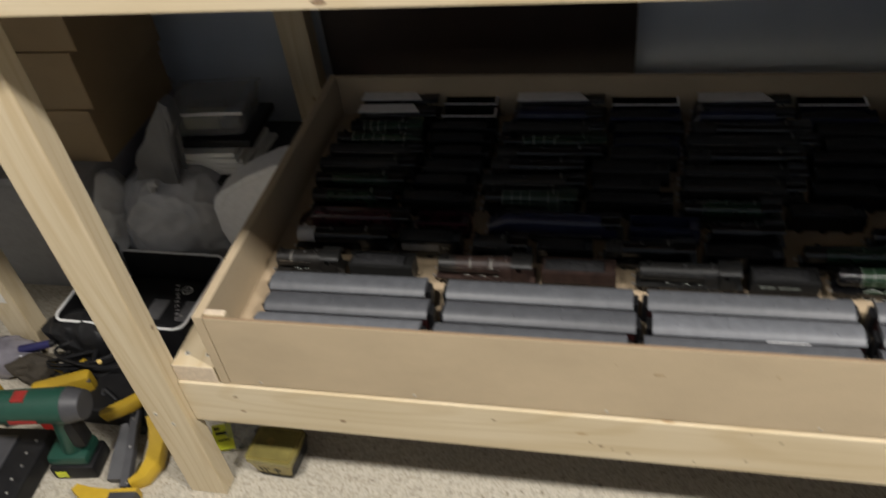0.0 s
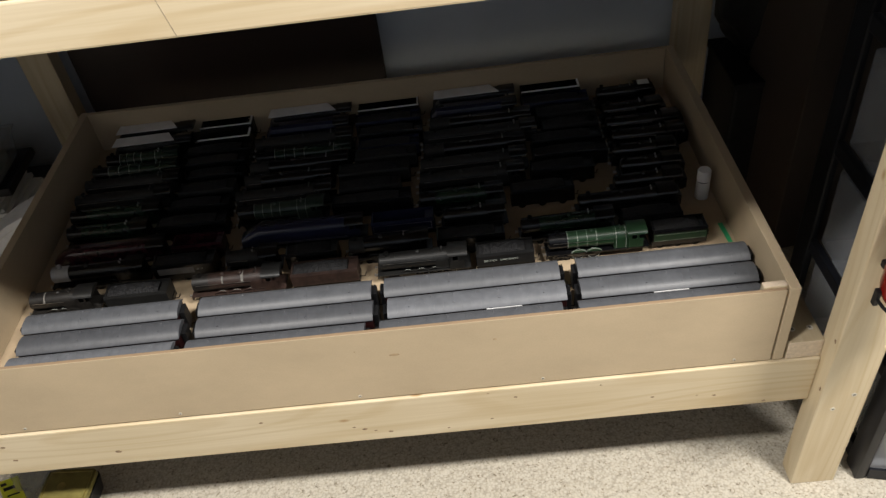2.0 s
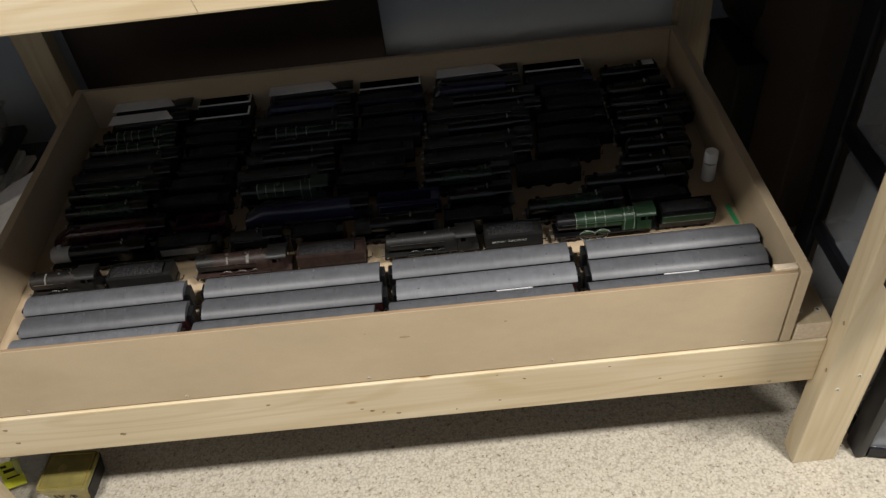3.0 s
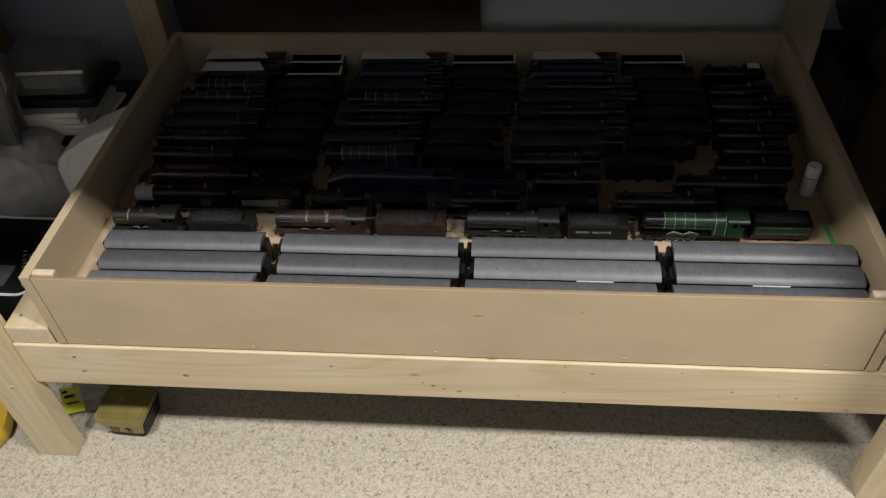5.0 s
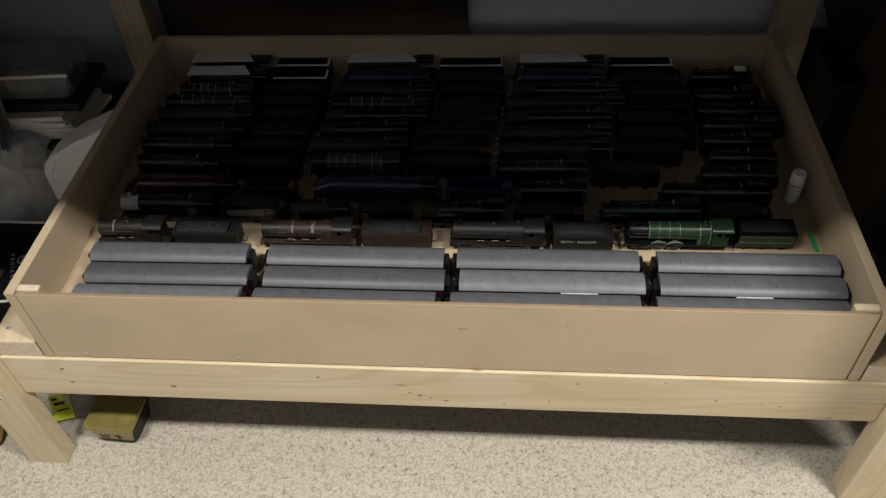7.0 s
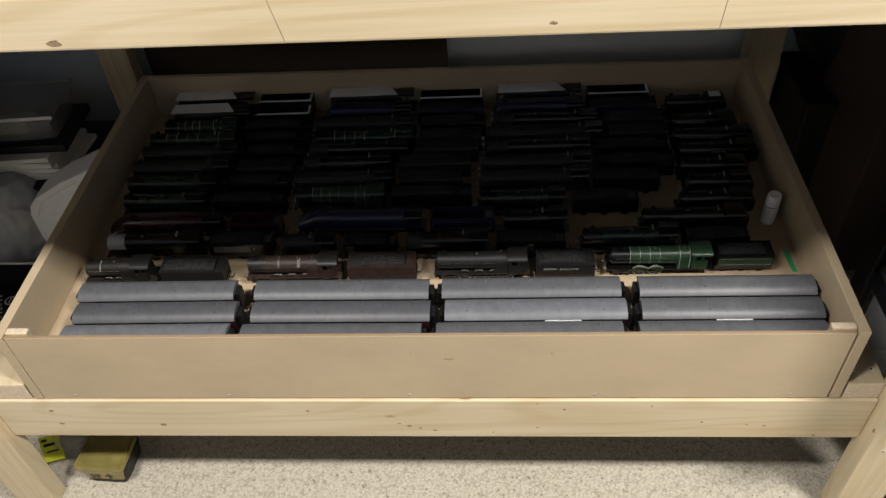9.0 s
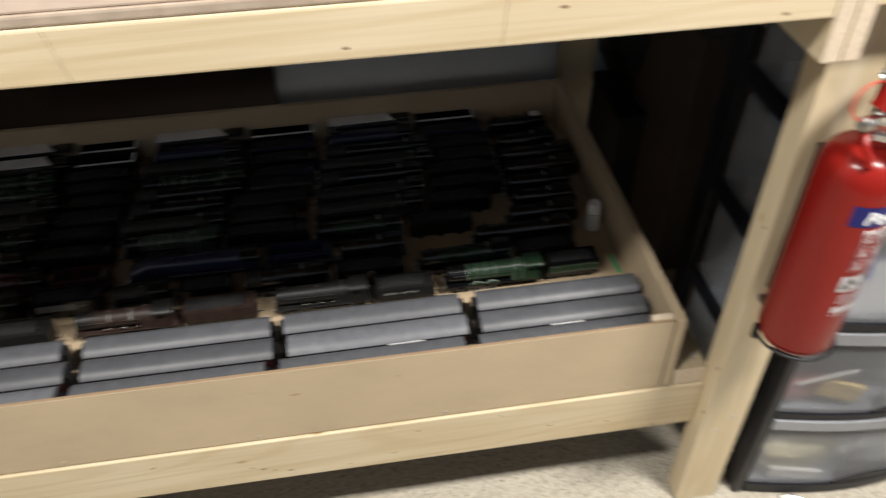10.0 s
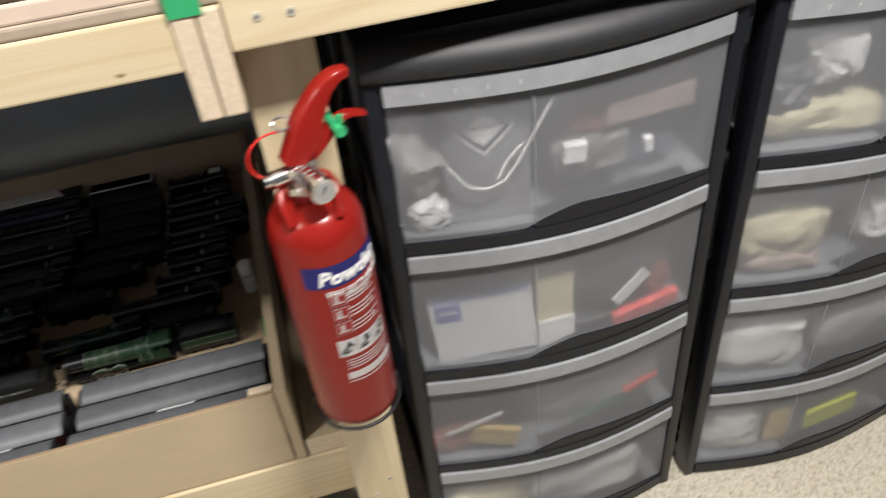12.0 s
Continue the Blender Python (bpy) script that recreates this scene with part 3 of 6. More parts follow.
def finish(t, length, xc, cab_mat, style, bands):
    """The cab, with windows and a curved roof, that closes an engine."""
    cb = bmesh.new()
    for s in (-1, 1):
        box(cb, (xc + 0.0004, s * 0.0160 - 0.0006, 0.019), (length - 0.010, s * 0.0160 + 0.0006, 0.036))
        box(cb, (xc + 0.0004, s * 0.0160 - 0.0006, 0.036), (xc + 0.006, s * 0.0160 + 0.0006, 0.046))
        box(cb, (xc + 0.014, s * 0.0160 - 0.0006, 0.036), (xc + 0.017, s * 0.0160 + 0.0006, 0.046))
    box(cb, (xc + 0.0004, -0.0155, 0.019), (xc + 0.0016, 0.0155, 0.047))
    cabin = part("cab", cb, cab_mat, t)
    roof = [(0.0175 * math.cos(a), 0.0455 + 0.0068 * math.sin(a)) for a in [math.pi * k / 12 for k in range(13)]]
    part("cab_roof", extrude(bmesh.new(), roof, xc - 0.0015, length - 0.004, "x"), cab_mat if style == "boiler" and bands else SOOT if style == "weathered" else LOCO_BLACK, cabin, smooth=True)
    return t


def locomotive(x0, x1, y, colour, label, drivers=3, bands=0, smokebox=None, style="boiler", cab=None, domes=((0.45, 0.004),), turn=0.0, gear=None, casing=None, front=False, streaks=(), splash=False):
    """A steam outline engine that faces the left, its front at x0."""
    length = x1 - x0
    t = thing("model_locomotive", pose(x0, y, Z_BASE + 0.0005, 0, 0, turn), label, "model train", "locomotives in the drawer")
    cab_mat, smokebox = cab or colour, smokebox or LOCO_BLACK
    running_gear(t, length, drivers, gear or LOCO_BLACK, start=min(0.052, length * 0.32), pitch=min(0.027, length * 0.15), rims=front)
    plate = box(bmesh.new(), (0.002, -0.0165, 0.0172), (length, 0.0165, 0.0188), 0.0004)
    box(plate, (0.0, -0.0165, 0.0125), (0.0025, 0.0165, 0.0188), 0.0004)
    part("footplate", plate, LOCO_BLACK if style != "weathered" else colour, t)
    xc = length - 0.034
    if style in ("boiler", "weathered"):
        xs = length * 0.21
        cz, r = 0.0345, 0.0138
        bm = rod(bmesh.new(), (0.006, 0, cz), (xs, 0, cz), r * 0.985, seg=28)
        sb = part("smokebox", bm, smokebox, t, smooth=True)
        door = lathe(bmesh.new(), [(r * 0.8, 0), (r * 0.7, 0.0018), (0.0015, 0.0028), (0, 0.0028)], 20, pose(0.006, 0, cz, 0, -90, 0))
        part("smokebox_door", door, smokebox, sb, smooth=True)
        bm = rod(bmesh.new(), (xs + 0.0002, 0, cz), (xc - 0.022, 0, cz), r, r * 1.04, seg=28)
        part("boiler", bm, colour, t, smooth=True)
        fire = [(0.0150 * math.cos(a), cz + 0.0152 * math.sin(a)) for a in [math.pi * k / 12 for k in range(13)]] + [(-0.0150, 0.019), (0.0150, 0.019)]
        part("firebox", extrude(bmesh.new(), fire, xc - 0.0218, xc, "x"), colour, t, smooth=True)
        for k in range(bands):
            u = xs + (xc - xs) * (k + 0.02) / max(1, bands - 1) * 0.96
            rr = r * 1.02 if u < xc - 0.023 else 0.0
            if rr:
                part("boiler_band", rod(bmesh.new(), (u, 0, cz), (u + 0.0008, 0, cz), rr * 1.01, seg=28), LINING, t, smooth=True)
            else:
                ring = [(p * 1.015, cz + (q - cz) * 1.012) for p, q in fire]
                part("boiler_band", extrude(bmesh.new(), ring, u, u + 0.0008, "x"), LINING, t, smooth=True)
        ch = lathe(bmesh.new(), [(0.0042, -0.001), (0.0034, 0.002), (0.0032, 0.0045), (0.0040, 0.0062), (0.0030, 0.0062), (0.0028, 0.003)], 16, Matrix.Translation((length * 0.12, 0, cz + r - 0.001)))
        part("chimney", ch, smokebox, t, smooth=True)
        for u, h in domes:
            dm = lathe(bmesh.new(), [(0.0056, -0.0016), (0.0046, 0.0002), (0.0043, h * 0.6), (0.0026, h), (0, h + 0.0004)], 16, Matrix.Translation((length * u, 0, cz + r - 0.0005)))
            part("dome", dm, colour, t, smooth=True)
        for s in (-0.0035, 0.0035):
            part("safety_valve", rod(bmesh.new(), (xc - 0.011, s, cz + r), (xc - 0.011, s, cz + r + 0.0045), 0.0011, seg=8), STEEL, t)
        for s in (-1, 1):
            if front or random.random() < 0.4:
                rail = tube(bmesh.new(), [(0.012, s * r * 0.99, cz + 0.005), (xc - 0.02, s * (r + 0.001), cz + 0.005)], 0.0004, 5)
                part("handrail", rail, STEEL if random.random() < 0.6 else LOCO_BLACK, t)
            for k in range(drivers):
                c = min(0.052, length * 0.32) + k * min(0.027, length * 0.15)
                pts = [(c + 0.0118 * math.cos(a), s * 0.0145, 0.0178 + 0.0058 * math.sin(a)) for a in [math.pi * q / 8 for q in range(9)]]
                if splash:
                    disc = extrude(bmesh.new(), [(p[0], p[2] + 0.0008) for p in pts], s * 0.0135, s * 0.0156, "y")
                    sp = part("splasher", disc, cab_mat, t)
                    part("splasher_rim", tube(bmesh.new(), [(p[0], s * 0.0157, p[2] + 0.0008) for p in pts], 0.00045, 5), LINING, sp)
                else:
                    part("splasher", tube(bmesh.new(), pts, 0.0011, 6), cab_mat, t)
        for u, w in streaks:
            arc = [(rr * math.cos(a), cz + rr * math.sin(a)) for rr, span in ((r * 1.045, range(9)), (r * 0.99, range(8, -1, -1))) for a in [radians(75 + 11 * q) for q in span]]
            part("lime_streak", extrude(bmesh.new(), arc, length * u - w, length * u + w, "x"), STREAK, t, "whitish lime streak", smooth=True)
    else:
        # smooth streamlined or air-smoothed casing, wedge-nosed
        slope = 0.034 if style == "wedge" else 0.014
        bm = bmesh.new()
        sect = [(-0.0165, 0.019), (-0.0165, 0.040), (-0.0135, 0.0475), (-0.0075, 0.0512), (0.0075, 0.0512), (0.0135, 0.0475), (0.0165, 0.040), (0.0165, 0.019)]
        stations = [(0.001, 0.45), (slope * 0.35, 0.68), (slope, 1.0), (xc, 1.0)]
        rings = []
        for sx, f in stations:
            rings.append([bm.verts.new((sx, u * (0.80 + 0.20 * f), 0.017 + (v - 0.017) * f)) for u, v in sect])
        for p, q in zip(rings, rings[1:]):
            for k in range(len(sect) - 1):
                bm.faces.new((p[k], p[k + 1], q[k + 1], q[k]))
        bm.faces.new(rings[0])
        bm.faces.new(list(reversed(rings[-1])))
        part("casing", bm, colour, t, smooth=style != "air")
        if casing:
            # thin cap that carries the painted reflection
            cap = extrude(bmesh.new(), [(0.004, -0.0165), (xc - 0.002, -0.0150), (xc - 0.019, 0.0145), (0.006, 0.0135)], 0.0516, 0.0532, "z")
            part("casing_top", cap, casing, t, "casing top with a painted pale reflection")
        if style == "wedge":
            for z in (0.021, 0.0235):
                for s in (-1, 1):
                    line = box(bmesh.new(), (0.03, s * 0.0166 - 0.0002, z), (xc, s * 0.0166 + 0.0002, z + 0.0007))
                    part("lining", line, STEEL, t)
        if casing:
            return finish(t, length, xc, cab_mat, style, bands)
        ch = box(bmesh.new(), (slope + 0.006, -0.002, 0.0505), (slope + 0.016, 0.002, 0.0540), 0.0008)
        part("chimney", ch, LOCO_BLACK, t)
    return finish(t, length, xc, cab_mat, style, bands)


def tender(x0, x1, y, colour, label, edge=None, coal=True, turn=0.0, words="", rim=None, words_at=(0.14, 0.0062), patch=False, side_panel=None):
    length = x1 - x0
    t = thing("model_tender", pose(x0, y, Z_BASE + 0.0005, 0, 0, turn), label, "model train", "tenders in the drawer")
    frame_bm = box(bmesh.new(), (0.002, -0.0135, 0.008), (length - 0.001, 0.0135, 0.0165))
    part("frame", frame_bm, LOCO_BLACK, t)
    n = 3
    for k in range(n):
        for s in (-0.0095, 0.0095):
            spoked_wheel(length * (k + 0.6) / (n + 0.2), s, 0.0068, LOCO_BLACK, t)
    side = [(-0.0165, 0.017), (-0.0165, 0.038), (-0.0150, 0.0425), (-0.0142, 0.0425), (-0.0150, 0.038), (-0.0150, 0.019), (0.0150, 0.019), (0.0150, 0.038), (0.0142, 0.0425), (0.0150, 0.0425), (0.0165, 0.038), (0.0165, 0.017)]
    body = part("body", extrude(bmesh.new(), side, 0.003, length - 0.002, "x"), colour, t)
    part("back_plate", box(bmesh.new(), (length - 0.004, -0.0148, 0.0192), (length - 0.002, 0.0148, 0.040), 0.0004), colour, t)
    part("water_tank", box(bmesh.new(), (length * 0.845, -0.0148, 0.0192), (length - 0.0042, 0.0148, 0.0368), 0.0008), colour, t)
    part("front_plate", box(bmesh.new(), (0.003, -0.0148, 0.0192), (0.006, 0.0148, 0.041), 0.0004), colour, t)
    if rim:
        part("top_rim", box(bmesh.new(), (0.003, -0.0158, 0.0427), (length - 0.003, -0.0128, 0.0445), 0.0005), rim, t, "pale grey side rim")
        part("end_rim", box(bmesh.new(), (length - 0.0062, -0.0126, 0.0405), (length - 0.003, 0.0140, 0.0445), 0.0005), rim, t, "pale grey end rim")
    if coal:
        bm = bmesh.new()
        nx, ny = 40, 15
        grid = {}
        for i in range(nx + 1):
            for j in range(ny + 1):
                u, v = i / nx, j / ny
                z = 0.0375 + 0.0080 * math.sin(math.pi * v) ** 0.5 * min(1, 2.5 * u + 0.3, 4 * (1 - u) + 0.3) + random.uniform(-0.0008, 0.0010)
                grid[i, j] = bm.verts.new((0.0065 + u * (length * 0.84 - 0.0065), -0.0145 + 0.029 * v, z))
        for i in range(nx):
            for j in range(ny):
                bm.faces.new((grid[i, j], grid[i + 1, j], grid[i + 1, j + 1], grid[i, j + 1]))
        part("coal_load", bm, COAL, t)
    if edge:
        bm = bmesh.new()
        for s in (-1, 1):
            for z in (0.0205, 0.0350):
                box(bm, (0.006, s * 0.0166 - 0.0002, z), (length - 0.006, s * 0.0166 + 0.0002, z + 0.0007))
            for x in (0.006, length - 0.0067):
                box(bm, (x, s * 0.0166 - 0.0002, 0.0205), (x + 0.0007, s * 0.0166 + 0.0002, 0.0357))
        part("lining", bm, edge, body)
    if words:
        bm = lettering(words, words_at[1], 0.0001)
        bmesh.ops.transform(bm, matrix=pose(length * words_at[0], -0.0167, 0.0265, 90, 0, 0), verts=bm.verts)
        part("lettering", bm, LINING, body)
    if side_panel:
        part("side_panel", box(bmesh.new(), (0.0045, -0.0169, 0.0195), (length - 0.0035, -0.0162, 0.0345), 0.0002), side_panel, body, "green side panel")
        rimline = bmesh.new()
        for z in (0.0207, 0.0328):
            box(rimline, (0.007, -0.0171, z), (length - 0.006, -0.0168, z + 0.0004))
        part("lining", rimline, LINING, body)
    if patch:
        part("number_panel", box(bmesh.new(), (length * 0.10, -0.0168, 0.0215), (length * 0.66, -0.0162, 0.0345), 0.0002), PANEL_GREY, body, "pale grey side panel")
    hook = tube(bmesh.new(), [(length - 0.002, 0, 0.010), (length + 0.006, 0, 0.010), (length + 0.006, 0.005, 0.010), (length + 0.008, 0.005, 0.014)], 0.0008, 6)
    part("coupling", hook, LOCO_BLACK, t)
    return t


def tank_engine(x0, x1, y, label, lamp_roof=False, turn=0.0):
    length = x1 - x0
    t = locomotive(x0, x1, y, LOCO_BLACK, label, 3, turn=turn)
    for s in (-1, 1):
        bm = box(bmesh.new(), (length * 0.25, s * 0.0125 - 0.0040, 0.019), (length - 0.035, s * 0.0125 + 0.0040, 0.0385), 0.0008)
        part("side_tank", bm, LOCO_BLACK, t)
    bunker = box(bmesh.new(), (length - 0.0095, -0.0160, 0.019), (length + 0.004, 0.0160, 0.040), 0.0008)
    part("bunker", bunker, LOCO_BLACK, t)
    if lamp_roof:
        bm = box(bmesh.new(), (length - 0.030, -0.008, 0.0520), (length - 0.008, 0.008, 0.0532), 0.0003)
        part("roof_hatch", bm, WHITE_PLASTIC, t, "white roof label")
    return t


# front row, from the end by the bare floor
random.seed(3)
locomotive(0.048, 0.166, 0.191, GRIME, "small weathered grey-brown model locomotive", 3, style="weathered", smokebox=GRIME, front=True, streaks=((0.27, 0.0012),), gear=GRIME)
tender(0.176, 0.285, 0.190, SOOT, "weathered dark grey model tender", coal=True)
locomotive(0.318, 0.474, 0.194, RUSTY, "rust-brown weathered model locomotive with pale streaks", 4, style="weathered", smokebox=GRIME, domes=((0.36, 0.004), (0.55, 0.004)), front=True, streaks=((0.36, 0.0014), (0.57, 0.0022), (0.76, 0.0008)), gear=RUSTY)
tender(0.482, 0.596, 0.196, RUSTY, "rust-brown weathered model tender heaped with coal")
locomotive(0.624, 0.776, 0.198, SOOT, "grimy dark grey model locomotive", 4, style="weathered", smokebox=SOOT, front=True)
tender(0.783, 0.880, 0.197, paint("tender_black", (0.010, 0.010, 0.010), 0.5), "black model tender with white lettering and coal", words="BRITISH   RAILWAYS", words_at=(0.15, 0.0060))
locomotive(0.898, 1.062, 0.204, GREEN, "bright green lined model locomotive with brass bands", 2, 7, front=True, splash=True)
tender(1.066, 1.157, 0.210, LOCO_BLACK, "black and green lined model tender with coal", side_panel=GREEN)

# the rows behind, towards the back of the drawer: engine and tender in each
LOCO_TEXT, TENDER_TEXT = "plain black model steam locomotive", "plain black model tender in the drawer"
GREEN_TEXT = "dark green model steam locomotive"


LOCO_MATT = plain("loco_matt_black", (0.010, 0.010, 0.010), 0.62, vary=0.4, scale=120, relief=0.1)
shuffle = random.Random(41)


def pair(x0, x1, x2, y, colour=LOCO_BLACK, label=LOCO_TEXT, tcolour=LOCO_BLACK, tlabel=TENDER_TEXT, drivers=3, bands=0, style="boiler", smokebox=None, casing=None, coal=True, rim=None, words="", words_at=(0.14, 0.0062), lined=None, patch=False):
    turn = random.uniform(-0.9, 0.9)
    y += random.uniform(-0.0015, 0.0015)
    x0 += random.uniform(-0.003, 0.003)
    if colour is LOCO_BLACK and style == "boiler" and x2 and smokebox is None and not words:
        # plain black engines differ in length and finish
        x1 += shuffle.uniform(-0.016, 0.010)
        colour = LOCO_MATT if shuffle.random() < 0.6 else LOCO_BLACK
        tcolour = LOCO_MATT if shuffle.random() < 0.5 else LOCO_BLACK
        smokebox = LOCO_MATT
    locomotive(x0, x1, y, colour, label, drivers, bands, smokebox, style, turn=turn, casing=casing, domes=((random.uniform(0.38, 0.55), 0.004),))
    if x2:
        tender(x1 + 0.006, x2, y + random.uniform(-0.001, 0.001), tcolour, tlabel, lined, coal, turn=turn * 0.6, words=words, rim=rim, words_at=words_at, patch=patch)


CASED = dict(label="model locomotive with a pale reflection painted on its casing", style="air", casing=SHEEN_AND_RIM, coal=False, rim=SHEEN_AND_RIM, tlabel="black model tender with pale side rails")
BANDED = "dark green banded model locomotive"
BLUE_TENDER = "dark blue coal-filled model tender"
# first column
pair(0.062, 0.234, 0.350, 0.2500, label="black model locomotive with a silver smokebox", smokebox=SILVER, words="4513", words_at=(0.70, 0.0056), tlabel="black model tender with a grey panel and white digits", patch=True)
pair(0.054, 0.258, 0.356, 0.2980, MAROON, "maroon model locomotive with a smooth casing", MAROON, "dark maroon smooth model tender", style="wedge", coal=False)
pair(0.058, 0.216, 0.352, 0.3560, DULL_GREEN, GREEN_TEXT)
pair(0.046, 0.226, 0.350, 0.4060, DULL_GREEN, GREEN_TEXT)
pair(0.042, 0.242, 0.352, 0.4520)
pair(0.048, 0.234, 0.362, 0.4980)
pair(0.050, 0.228, 0.362, 0.5400, DULL_GREEN, BANDED, bands=6)
pair(0.064, 0.222, 0.364, 0.5790, DULL_GREEN, BANDED, bands=7)
pair(0.071, 0.240, 0.358, 0.6200, **CASED)
pair(0.070, 0.236, 0.355, 0.6640, **CASED)
# second column
pair(0.366, 0.464, 0.560, 0.2440)
pair(0.572, 0.716, 0.838, 0.2450, drivers=4)
pair(0.386, 0.604, 0.722, 0.3040, BLUE, "glossy blue streamlined model locomotive with silver lines", BLUE, "glossy blue lined model tender", style="wedge", coal=False, lined=STEEL)
pair(0.366, 0.532, 0.684, 0.3660, SLATE_GREEN, BANDED, bands=7)
pair(0.358, 0.536, 0.664, 0.4080)
pair(0.366, 0.550, 0.680, 0.4540)
pair(0.368, 0.566, 0.694, 0.4980, tcolour=BLUE, tlabel=BLUE_TENDER)
pair(0.376, 0.572, 0.700, 0.5340, DULL_GREEN, BANDED, BLUE, BLUE_TENDER, bands=7)
pair(0.370, 0.566, 0.708, 0.5780)
pair(0.384, 0.562, 0.704, 0.6220, BLUE, "dark blue model locomotive with a smooth casing", BLUE, BLUE_TENDER, style="air")
pair(0.386, 0.566, 0.702, 0.6640, **CASED)
# third column
pair(0.862, 1.020, 1.128, 0.2500, DULL_GREEN, GREEN_TEXT)
pair(0.734, 0.846, 0, 0.2960, label="short black model locomotive")
pair(0.690, 0.848, 0.968, 0.3480, DULL_GREEN, GREEN_TEXT)
pair(0.694, 0.884, 1.012, 0.4020)
pair(0.694, 0.896, 1.044, 0.4470)
pair(0.702, 0.914, 1.042, 0.4920)
pair(0.706, 0.918, 1.044, 0.5360)
pair(0.714, 0.922, 1.046, 0.5790, label="long plain black model locomotive", drivers=4)
pair(0.722, 0.900, 1.040, 0.6220, BLUE, "dark blue model locomotive with a smooth casing", BLUE, BLUE_TENDER, style="air")
pair(0.730, 0.900, 1.030, 0.6640, **CASED)
# fourth column: tank engines
for x0, x1, y in ((0.962, 1.132, 0.2950), (1.030, 1.152, 0.3380), (1.050, 1.160, 0.3830), (1.046, 1.162, 0.4280), (1.052, 1.190, 0.4720), (1.050, 1.192, 0.5160), (1.052, 1.172, 0.5620)):
    tank_engine(x0, x1, y, "small black model tank engine in the drawer", turn=random.uniform(-1, 1))
tank_engine(1.052, 1.166, 0.6240, "black model tank engine with a white roof label", True)

bottle = thing("paint_bottle", pose(1.182, 0.317, Z_BASE + 0.0005), "small white paint bottle with a white cap", "bottle")
part("body", lathe(bmesh.new(), [(0, 0), (0.0105, 0), (0.0115, 0.001), (0.0115, 0.0325), (0.0100, 0.0345), (0, 0.0345)], 24), WHITE_PLASTIC, bottle, smooth=True)
part("cap", lathe(bmesh.new(), [(0, 0.0375), (0.0112, 0.0375), (0.0116, 0.039), (0.0112, 0.056), (0.0100, 0.058), (0, 0.058)], 24), WHITE, bottle, smooth=True)
part("neck", lathe(bmesh.new(), [(0.0094, 0.0340), (0.0094, 0.0380)], 24), BLACK, bottle)

# ---- further materials ----
BAG = frosted("polythene", (0.48, 0.48, 0.47), 0.70, 0.10)
PAPER = plain("paper_white", (0.70, 0.69, 0.65), 0.7, vary=0.06, scale=20)
CREAM = plain("cream_card", (0.55, 0.50, 0.34), 0.7, vary=0.1, scale=20)
YELLOW = plain("hi_vis_yellow", (0.62, 0.66, 0.04), 0.5, vary=0.1)
SALMON = plain("red_tray", (0.60, 0.09, 0.08), 0.5, vary=0.1)
LILAC = plain("pale_blue_print", (0.30, 0.32, 0.55), 0.5, vary=0.1)
DARKGREY = plain("dark_grey_plastic", (0.05, 0.05, 0.055), 0.5, vary=0.15)
YELLOW_TOOL = plain("tool_yellow", (0.52, 0.34, 0.03), 0.4, vary=0.08)
DULL_RED = plain("dull_red_print", (0.26, 0.022, 0.018), 0.45, vary=0.2)
TOOL_GREEN = plain("tool_green", (0.012, 0.058, 0.040), 0.4, vary=0.08)

DARKSTEEL = plain("dull_steel", (0.22, 0.22, 0.23), 0.4, 0.6, vary=0.2)
PAPER_GREY = plain("dial_grey", (0.30, 0.30, 0.29), 0.3, vary=0.05)

# ---- fire extinguisher on the leg ----
EX, EY, ER, EB = 1.3100, -0.0985, 0.0470, 0.519
ext = thing("fire_extinguisher", pose(EX, EY, EB), "red powder fire extinguisher hung on the bench leg", "extinguisher")
part("cylinder", lathe(bmesh.new(), [(0, 0.004), (0.036, 0.004), (0.0425, 0.0005), (0.0457, 0.006), (ER, 0.014), (ER, 0.257), (0.0463, 0.266), (0.0442, 0.2745), (0.0400, 0.2825), (0.0330, 0.2890), (0.0240, 0.2938), (0.017, 0.296), (0.017, 0.305), (0, 0.305)], 56), RED, ext, smooth=True)
for s in (-1, 1):
    a = bmesh.new()
    tube(a, [(s * 0.012, 0.004, 0.3160), (s * 0.020, -0.006, 0.3170), (s * 0.0255, -0.016, 0.3110), (s * 0.0255, -0.024, 0.3030), (s * 0.0235, -0.029, 0.2960), (s * 0.0225, -0.032, 0.2870)], 0.0042, 10)
    part("carry_loop", a, RED, ext, smooth=True)
valve = bmesh.new()
rod(valve, (0, 0, 0.3050), (0, 0, 0.3370), 0.0155, 0.0135, 20)
rod(valve, (0, 0, 0.3045), (0, 0, 0.3120), 0.0185, seg=6)
rod(valve, (-0.030, -0.012, 0.3270), (0.0, 0.0, 0.3250), 0.0085, seg=14)
rod(valve, (-0.036, -0.014, 0.3280), (-0.030, -0.012, 0.3270), 0.0060, seg=10)
v = part("valve", valve, CHROME, ext, "chromed brass valve", smooth=True)
g = bmesh.new()
rod(g, (-0.002, -0.006, 0.3250), (0.012, -0.040, 0.3250), 0.0115, seg=22)
rod(g, (0.0119, -0.0396, 0.3250), (0.0134, -0.0442, 0.3250), 0.0128, 0.0122, 24)
for k in range(3):
    q = 0.25 + 0.2 * k
    p = Vector((-0.002, -0.006, 0.3250)).lerp(Vector((0.012, -0.040, 0.3250)), q)
    e = Vector((-0.002, -0.006, 0.3250)).lerp(Vector((0.012, -0.040, 0.3250)), q + 0.06)
    rod(g, p, e, 0.0123, seg=22)
part("pressure_gauge", g, CHROME, v, smooth=True)
n = Vector((0.014, -0.034, 0.0)).normalized()
